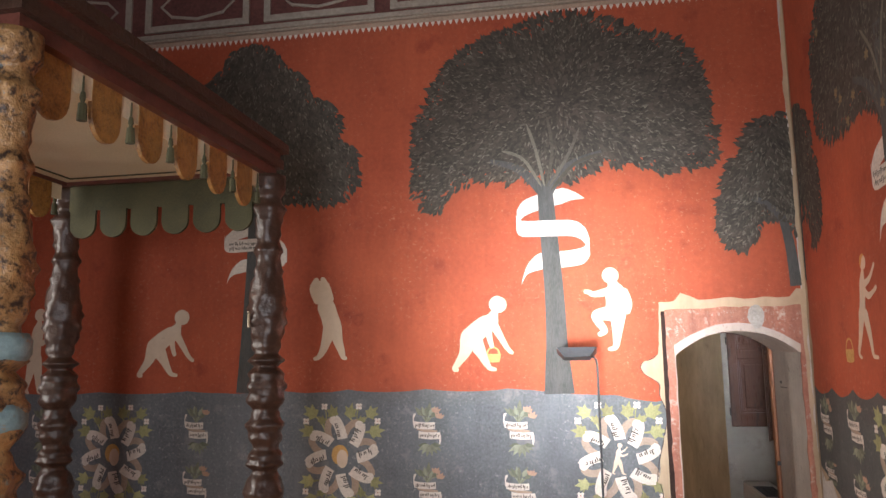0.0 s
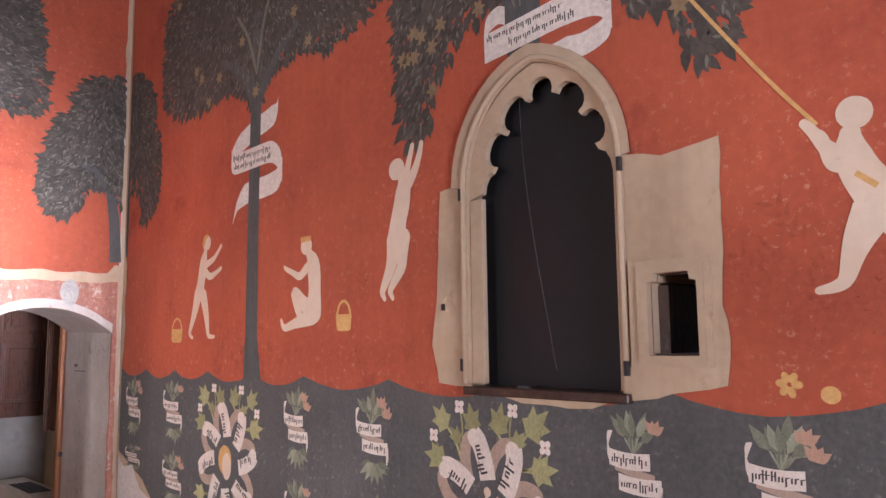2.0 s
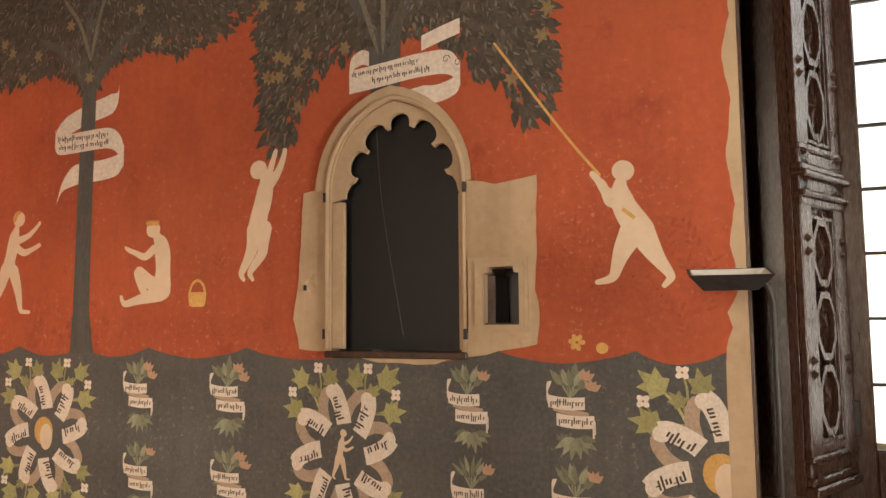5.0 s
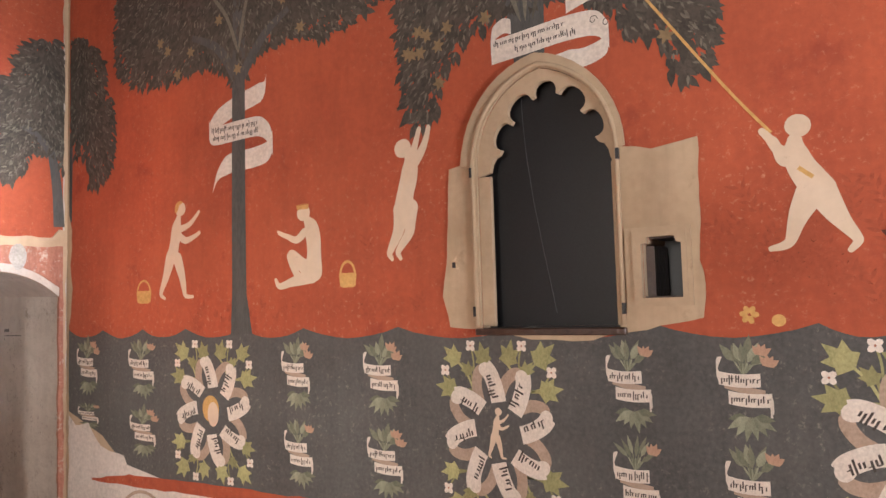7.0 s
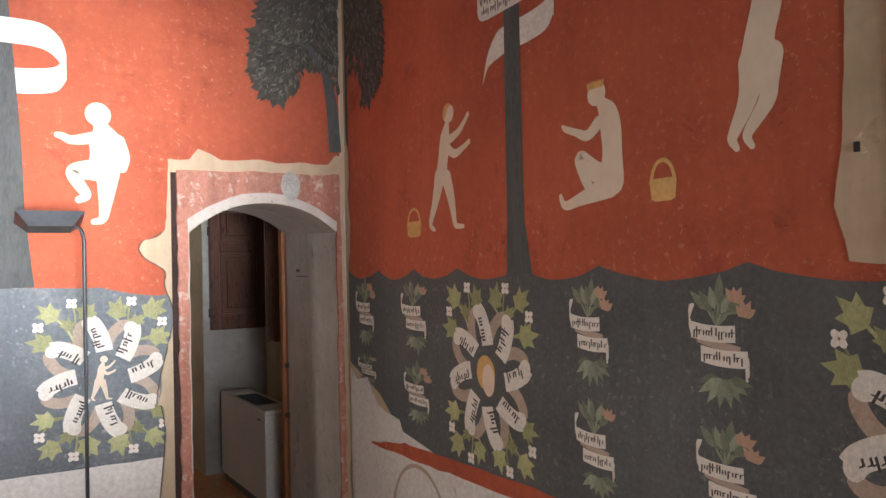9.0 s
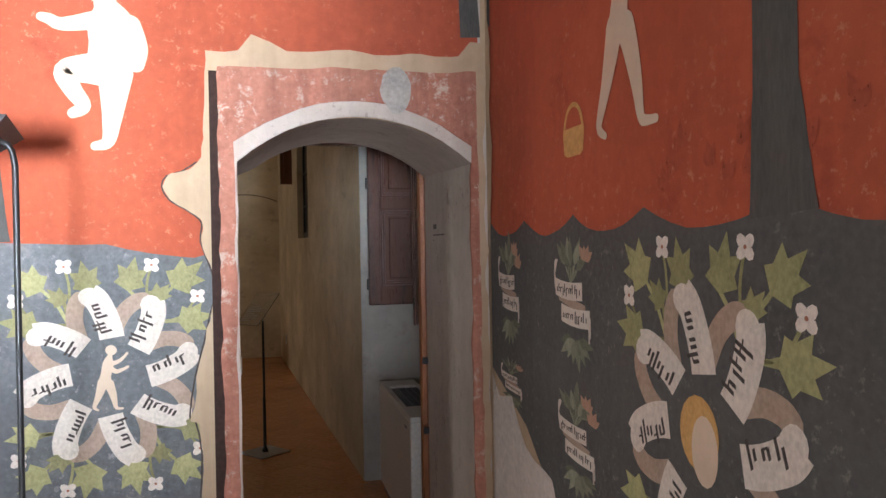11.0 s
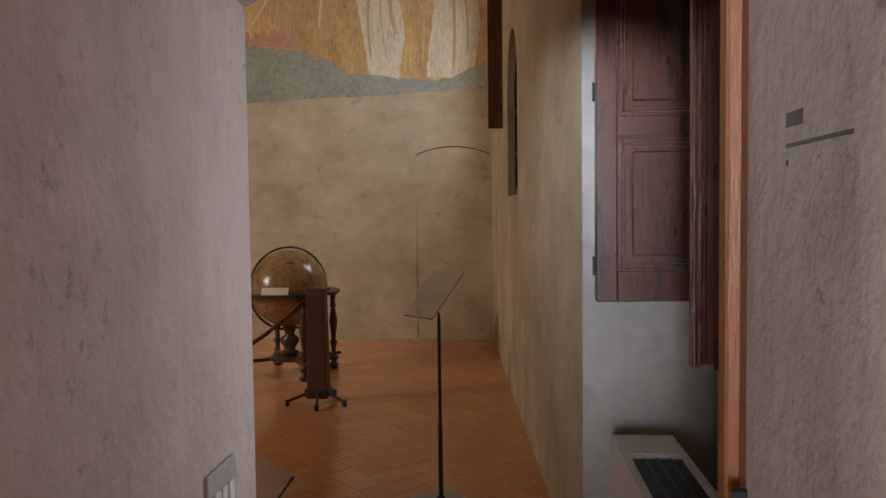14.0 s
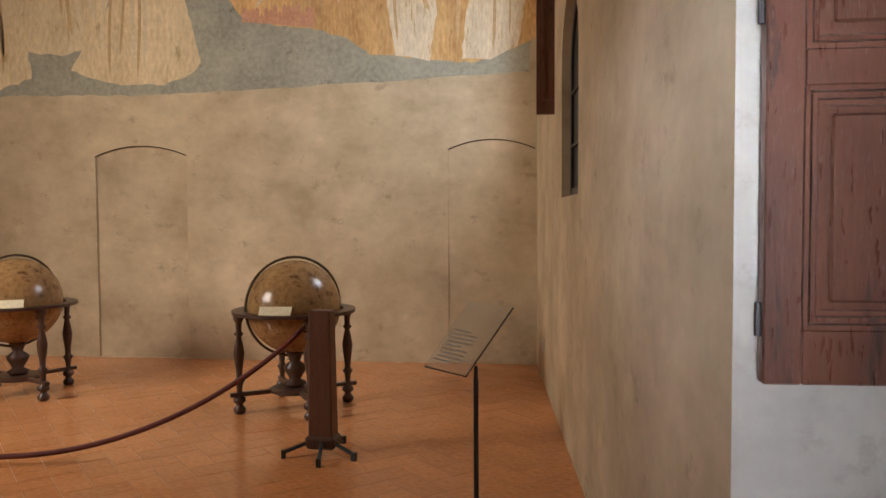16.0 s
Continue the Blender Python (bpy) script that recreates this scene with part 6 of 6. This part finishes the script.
# ---------------------------------------------------------------- frescoed room: bed, lamps, window
def bed():
    b = root("canopy_bed", pose(-3.62, -2.3, 0), "carved dark wooden four-poster with a cream and brocade canopy", "bed")
    prof = [(0.085, 0), (0.085, 0.30), (0.10, 0.32), (0.10, 0.36), (0.06, 0.40), (0.075, 0.48), (0.105, 0.60), (0.11, 0.70), (0.08, 0.80), (0.06, 0.84), (0.085, 0.87), (0.085, 0.90), (0.06, 0.93), (0.07, 1.0), (0.098, 1.10), (0.098, 1.17), (0.06, 1.25), (0.088, 1.28), (0.088, 1.32), (0.062, 1.35), (0.085, 1.42),
            (0.092, 1.48), (0.06, 1.55), (0.09, 1.58), (0.096, 1.66), (0.09, 1.73), (0.062, 1.77), (0.088, 1.80), (0.062, 1.84), (0.080, 1.92), (0.098, 2.02), (0.095, 2.12), (0.075, 2.24), (0.06, 2.34), (0.08, 2.37), (0.06, 2.40), (0.068, 2.52), (0.082, 2.60), (0.06, 2.66), (0.085, 2.70), (0.085, 2.78)]
    for k, (x, y) in enumerate(((0.61, 0.93), (-0.62, 0.97), (0.61, -0.93), (-0.61, -0.93))):
        bm = bmesh.new()
        if k == 2:
            x -= 0.03
        steps = [(a[0] + (c[0] - a[0]) * j / 4, a[1] + (c[1] - a[1]) * j / 4) for a, c in zip(prof, prof[1:]) for j in range(4)] + [prof[-1]]
        lathe(bm, [(r * (1 + (0.07 * math.sin(95 * z) if 0.45 < z < 2.65 else 0)), z) for r, z in steps], (x, y, 0), 24)
        for v in bm.verts:
            a = math.atan2(v.co.y - y, v.co.x - x)
            f = 1 + 0.10 * math.sin(5 * a + 11 * v.co.z) * math.sin(31 * v.co.z) * (1 if 0.45 < v.co.z < 2.65 else 0)
            v.co.x, v.co.y = x + (v.co.x - x) * f, y + (v.co.y - y) * f
        pst = part("post", bm, GILT if k == 2 else OLDWOOD, b, "worn gilded turned post" if k == 2 else "", smooth=True)
        if k == 2:
            for z in (1.80, 1.60):
                part("painted_band", lathe(bmesh.new(), [(0.092, 0), (0.103, 0.02), (0.103, 0.06), (0.092, 0.08)], (x, y, z), 20), BLUEGILT, pst, "blue painted band", smooth=True)
    part("tag", boxes(((0.545, 0.83, 1.97), (0.550, 0.85, 2.05))), PAPER, b)
    X, Y = 0.63, 0.97
    for k, (z0, z1, o) in enumerate(((2.78, 2.83, 0.0), (2.83, 2.88, 0.03), (2.88, 2.92, 0.015), (2.92, 2.97, 0.05))):
        part("cornice", plate([(-X - o, -Y - o), (X + o, -Y - o), (X + o, Y + o), (-X - o, Y + o)], [[(-0.56, -0.86), (0.56, -0.86), (0.56, 0.86), (-0.56, 0.86)]], z0, z1), OLDWOOD if k % 2 else mat("mahogany cornice", (0.07, 0.020, 0.014), (0.13, 0.042, 0.028), 5, 0.35, 0.15, 50), b).matrix_basis = Matrix(((1, 0, 0, 0), (0, 0, 1, 0), (0, 1, 0, 0), (0, 0, 0, 1)))
    part("tester", boxes(((-0.56, -0.86, 2.80), (0.56, 0.86, 2.815))), CREAM, b, "cream canopy lining")
    bm = bmesh.new()
    tube(bm, [(-0.48, -0.78, 2.798), (0.48, -0.78, 2.798), (0.48, 0.78, 2.798), (-0.48, 0.78, 2.798)], 0.006, 5, True)
    part("lining_braid", bm, OLIVE, b)

    def tongue(length, depth):
        return [(0, 0)] + [(length / 2 - length / 2 * math.cos(math.pi * j / 10), -depth * 0.55 - depth * 0.45 * math.sin(math.pi * j / 10)) for j in range(11)] + [(length, 0)]

    for side, x in ((1, 0.58), (-1, -0.58)):
        part("valance_band", boxes(((x - 0.006, -0.84, 2.70), (x + 0.006, 0.84, 2.80))), CREAM, b, "cream valance")
        for k in range(6):
            y0 = -0.84 + k * 0.285
            bm = plate([(s, z) for s, z in tongue(0.17, 0.21)], [], -0.009, 0.009)
            bmesh.ops.transform(bm, matrix=pose(x, y0, 2.78, 0, 0, 90), verts=bm.verts)
            part("valance_tongue", bm, BROCADE, b, "brown and gold brocade tongue")
            part("tassel", lathe(bmesh.new(), [(0.018, -0.16), (0.014, -0.10), (0.006, -0.095), (0.011, -0.08), (0.008, -0.06), (0.004, -0.055), (0.003, 0.0)], (x + 0.012 * side, y0 + 0.228, 2.77), 8), OLIVE, b)
    for y in (0.90, -0.90):
        part("end_valance", boxes(((-0.56, y - 0.006, 2.64), (0.56, y + 0.006, 2.80))), OLIVE, b, "olive green end valance")
        for k in range(6):
            bm = plate(tongue(0.155, 0.16), [], -0.008, 0.008)
            bmesh.ops.transform(bm, matrix=pose(-0.55 + k * 0.185, y, 2.645), verts=bm.verts)
            part("valance_tongue", bm, OLIVE, b, "olive green scalloped tongue")


bed()


def floor_lamp(m, tilt, group="floor lamps"):
    r = root("floor_lamp", m, "black uplighter floor lamp with a shallow tray head", "lamp", group)
    part("base", lathe(bmesh.new(), [(0.15, 0), (0.155, 0.006), (0.15, 0.014), (0.02, 0.02)], seg=28), BLACK, r)
    bm = bmesh.new()
    tube(bm, [(0, 0, 0.015), (0, 0, 1.0), (0, 0, 1.74), (-0.006, 0, 1.775), (-0.015, 0, 1.79), (-0.035, 0, 1.80)], 0.0075, 8)
    part("pole", bm, BLACK, r, smooth=True)
    bm = bmesh.new()
    rings = []
    for hx, hy, z in ((0.075, 0.040, 1.785), (0.118, 0.072, 1.835), (0.108, 0.062, 1.835), (0.070, 0.036, 1.797)):
        rings.append([bm.verts.new((-0.118 + a * hx, b * hy, z)) for a, b in ((-1, -1), (1, -1), (1, 1), (-1, 1))])
    bm.faces.new(rings[0][::-1])
    for a, b in zip(rings[:2], rings[1:3]):
        for k in range(4):
            bm.faces.new((a[k], a[(k + 1) % 4], b[(k + 1) % 4], b[k]))
    lean = Matrix.Translation((0, 0, 1.80)) @ pose(0, 0, 0, tilt) @ Matrix.Translation((0, 0, -1.80))
    bmesh.ops.transform(bm, matrix=lean, verts=bm.verts)
    part("tray", bm, BLACK, r)
    bm = bmesh.new()
    q = [[bm.verts.new((-0.118 + a * hx, b * hy, z)) for a, b in ((-1, -1), (1, -1), (1, 1), (-1, 1))] for hx, hy, z in ((0.108, 0.062, 1.834), (0.072, 0.038, 1.798))]
    for k in range(4):
        bm.faces.new((q[0][k], q[0][(k + 1) % 4], q[1][(k + 1) % 4], q[1][k]))
    bm.faces.new(q[1])
    bmesh.ops.transform(bm, matrix=lean, verts=bm.verts)
    part("reflector", bm, LAMPWHITE, r, "white inner reflector")
    bm = boxes(((-0.178, -0.008, 1.805), (-0.058, 0.008, 1.818)), bevel=0.003)
    bmesh.ops.transform(bm, matrix=lean, verts=bm.verts)
    part("tube_lamp", bm, LAMPWHITE, r)
    return r


floor_lamp(pose(-1.315, -0.45, 0), -16)
floor_lamp(pose(-0.30, -4.545, 0.015, 0, 0, -82), 11)


def carved_shutter():
    r = root("carved_shutter", pose(0.02, -4.60, 0, 0, 0, -25), "open dark walnut shutter carved with octagons and star rosettes", "shutter")
    w = 0.360
    part("board", boxes(((0, -0.02, 1.145), (w, 0.015, 3.6)), bevel=0.003), SHUTTER_A, r)
    part("stile", boxes(((0, -0.045, 1.255), (0.085, -0.0205, 3.6)), bevel=0.004), SHUTTER_A, r)
    part("stile", boxes(((w - 0.085, -0.045, 1.255), (w, -0.0205, 3.6)), bevel=0.004), SHUTTER_A, r)
    for k, (z, h, o) in enumerate(((1.145, 0.03, 0.060), (1.175, 0.025, 0.048), (1.20, 0.05, 0.040), (1.25, 0.02, 0.052), (1.27, 0.03, 0.042), (2.08, 0.03, 0.050), (2.11, 0.02, 0.064), (2.13, 0.045, 0.045), (2.175, 0.02, 0.070), (2.195, 0.025, 0.058), (2.22, 0.045, 0.045), (2.265, 0.025, 0.052))):
        part("moulding", boxes(((-0.006 if o > 0.05 else 0.0, -o, z), (w + 0.004, -0.018, z + h)), bevel=0.006), SHUTTER_A, r)
    for z0, n, pitch in ((1.315, 3, 0.246), (2.31, 5, 0.262)):
        top = z0 + n * pitch
        for ins, y in ((0.088, -0.040), (0.104, -0.033)):
            part("frame_moulding", plate([(ins, z0 - 0.01), (w - ins, z0 - 0.01), (w - ins, top), (ins, top)], [[(ins + 0.011, z0 + 0.001), (w - ins - 0.011, z0 + 0.001), (w - ins - 0.011, top - 0.011), (ins + 0.011, top - 0.011)]], y, -0.0205), SHUTTER_A, r)
        for k in range(n):
            cz = z0 + pitch / 2 + k * pitch
            oc = [(w / 2 + 0.078 * math.cos(a) / math.cos(math.pi / 8), cz + pitch * 0.465 * math.sin(a) / math.cos(math.pi / 8)) for a in (math.pi / 8 + math.pi / 4 * j for j in range(8))]
            inn = [(w / 2 + (s - w / 2) * 0.78, cz + (z - cz) * 0.80) for s, z in oc]
            part("octagon", plate(oc, [inn], -0.038, -0.0205), SHUTTER_A, r)
            bm = bmesh.new()
            tip = bm.verts.new((w / 2, -0.040, cz))
            ring = [bm.verts.new((w / 2 + (0.060 if j % 2 == 0 else 0.018) * math.cos(math.pi / 8 * j), -0.0208, cz + (0.078 if j % 2 == 0 else 0.024) * math.sin(math.pi / 8 * j))) for j in range(16)]
            for j in range(16):
                bm.faces.new((ring[j], ring[(j + 1) % 16], tip))
            part("rosette", bm, SHUTTER_A, r)
            for dz in (-pitch / 2, pitch / 2):
                part("lozenge", lathe(bmesh.new(), [(0.001, -0.022), (0.016, 0), (0.001, 0.022)], (w / 2, -0.030, cz + dz), 6), SHUTTER_A, r)
    for z in (1.225, 1.55, 1.95, 2.15, 2.24, 2.55, 2.95):
        for x in (0.04, w - 0.04):
            for dz in (-0.022, 0.022):
                part("stud", lathe(bmesh.new(), [(0.016, 0), (0.001, 0.016)], (0, 0, 0), 4, pose(x, -0.0455, z + dz, 90, 0, 0)), SHUTTER_A, r)


carved_shutter()
win = tagged(new("window_1"), "tall leaded window in a dark wooden frame", "window", kind="structure")
win.matrix_basis = pose(0.36, -4.5, 0, 0, 0, -90)
for lo, hi in (((-0.029, 0.0, 1.062), (0.20, 0.055, 3.9)), ((0.20, -0.015, 1.062), (0.357, 0.055, 3.9)), ((0.357, 0, 1.062), (1.25, 0.055, 1.24)), ((0.357, 0, 3.8), (1.25, 0.055, 3.9)), ((1.16, 0, 1.24), (1.25, 0.055, 3.8))):
    part("window_frame", boxes((lo, hi), bevel=0.006), SHUTTER_A, win)
for k in range(11):
    z0 = 1.24 + k * 0.2327
    g = part("pane", boxes(((0.357, 0.03, z0 + 0.006), (1.16, 0.034, z0 + 0.2267))), GLASS, win)
    g.visible_shadow = False
    part("lead_bar", boxes(((0.357, 0.022, z0 - 0.006), (1.16, 0.042, z0 + 0.006))), LEAD, win)
part("latch", boxes(((0.28, -0.03, 1.30), (0.31, -0.015, 1.42)), bevel=0.003), BLACK, win)
part("window_sill", boxes(((-0.029, -0.42, 1.035), (1.25, -0.002, 1.061)), bevel=0.004), PLASTER, win, "worn plaster sill")
part("reveal_board", boxes(((-0.029, -0.35, 1.062), (-0.018, -0.02, 3.89))), OLDWOOD, win, "dark timber reveal lining")

# ---- outside: neighbouring roof
house = root("neighbour_house", pose(2.9, -6.0, 0), "neighbouring house with a weathered clay barrel-tile roof", "house")
part("wall", boxes(((0.15, -5, -6), (7.5, 5, 1.9))), HOUSEWALL, house)
# Unseen block, added only to cut the sky light reaching the side window.
part("tall_wing", boxes(((-1.2, 3.6, -6), (7.5, 19.0, 8.5))), HOUSEWALL, house, "unseen tall block that keeps sky light off the side window")
bm = bmesh.new()
tube(bm, [(0.05, -5, 1.86), (0.05, 5, 1.86)], 0.07, 8)
part("gutter", bm, SWITCH, house, "grey metal gutter")
bm = bmesh.new()
rr = random.Random(3)
for row in range(34):
    y = -3.6 + row * 0.21
    for k in range(13):
        x0 = k * 0.33
        z0 = 1.93 + x0 * 0.55
        lift = rr.uniform(0, 0.015)
        prev = None
        for end, rad in ((0.0, 0.098), (0.40, 0.078)):
            ring = [bm.verts.new((x0 + end, y + rad * math.cos(a) + rr.uniform(-0.004, 0.004), z0 + end * 0.55 + lift + rad * math.sin(a) + (0.025 if end == 0 else 0))) for a in (math.pi * j / 6 for j in range(7))]
            if prev:
                for j in range(6):
                    bm.faces.new((prev[j], prev[j + 1], ring[j + 1], ring[j]))
            prev = ring
part("roof", bm, ROOFTILE, house, "rows of curved clay tiles")
part("roof_bed", boxes(((0.0, -5, 0), (5.2, 5, 0.06)), bevel=0.0), ROOFTILE, house).matrix_basis = pose(0, 0, 1.89, 0, -28.8, 0)
gr = part("ground", boxes(((-300, -300, -6.4), (300, 300, -6.0))), GROUND)
tagged(gr, "street level ground far below the windows", "ground", kind="structure")

# ---------------------------------------------------------------- floor tiles, last
def tile_mesh(w, h):
    bm = boxes(((0.0018, 0.0018, -0.0055), (w - 0.0018, h - 0.0018, 0.0)))
    top = [e for e in bm.edges if all(v.co.z > -0.001 for v in e.verts)]
    bmesh.ops.bevel(bm, geom=top, offset=0.0012, segments=1, affect="EDGES")
    me = bpy.data.meshes.new("tile")
    bm.to_mesh(me)
    bm.free()
    me.materials.append(TILE)
    return me


TW = 0.172
TILES = {"h": tile_mesh(2 * TW, TW), "v": tile_mesh(TW, 2 * TW)}
rr = random.Random(8)
turn = pose(-3.0, 4.5, 0, 0, 0, 42)
verts, faces, near = [], [], []
for i in range(-38, 39):
    for j in range(-38, 39):
        kind = {0: "h", 3: "v"}.get((i - j) % 4)
        if not kind:
            continue
        w, h = (2 * TW, TW) if kind == "h" else (TW, 2 * TW)
        c = turn @ Vector((i * TW + w / 2, j * TW + h / 2, 0))
        if not (-6.95 < c.x < -0.1 - 0.067 * (c.y - 2.5) + 0.25 and 0.78 < c.y < 8.62) or (c.y < 2.5 and c.x > 0.25):
            continue
        dz = rr.uniform(-0.0006, 0.0)
        if -3.1 < c.x < 0.3 and 2.6 < c.y < 6.3 and len(near) < 300:
            near.append((kind, i * TW, j * TW, dz))
        else:
            n = len(verts)
            q = 0.0028
            for z, e in ((dz - 0.004, q * 0.6), (dz, q)):
                verts += [turn @ Vector((i * TW + a, j * TW + b, z)) for a, b in ((e, e), (w - e, e), (w - e, h - e), (e, h - e))]
            faces += [(n + 4, n + 5, n + 6, n + 7)] + [(n + k, n + (k + 1) % 4, n + 4 + (k + 1) % 4, n + 4 + k) for k in range(4)]
for kind, x, y, dz in near:
    shared("tile", TILES[kind], floor_b, turn @ Matrix.Translation((x, y, dz)))
me = bpy.data.meshes.new("tile_field")
me.from_pydata(verts, [], faces)
me.materials.append(TILE_ISLE)
field = shared("tile_field", me, floor_b)
field["kind"] = "stuff"
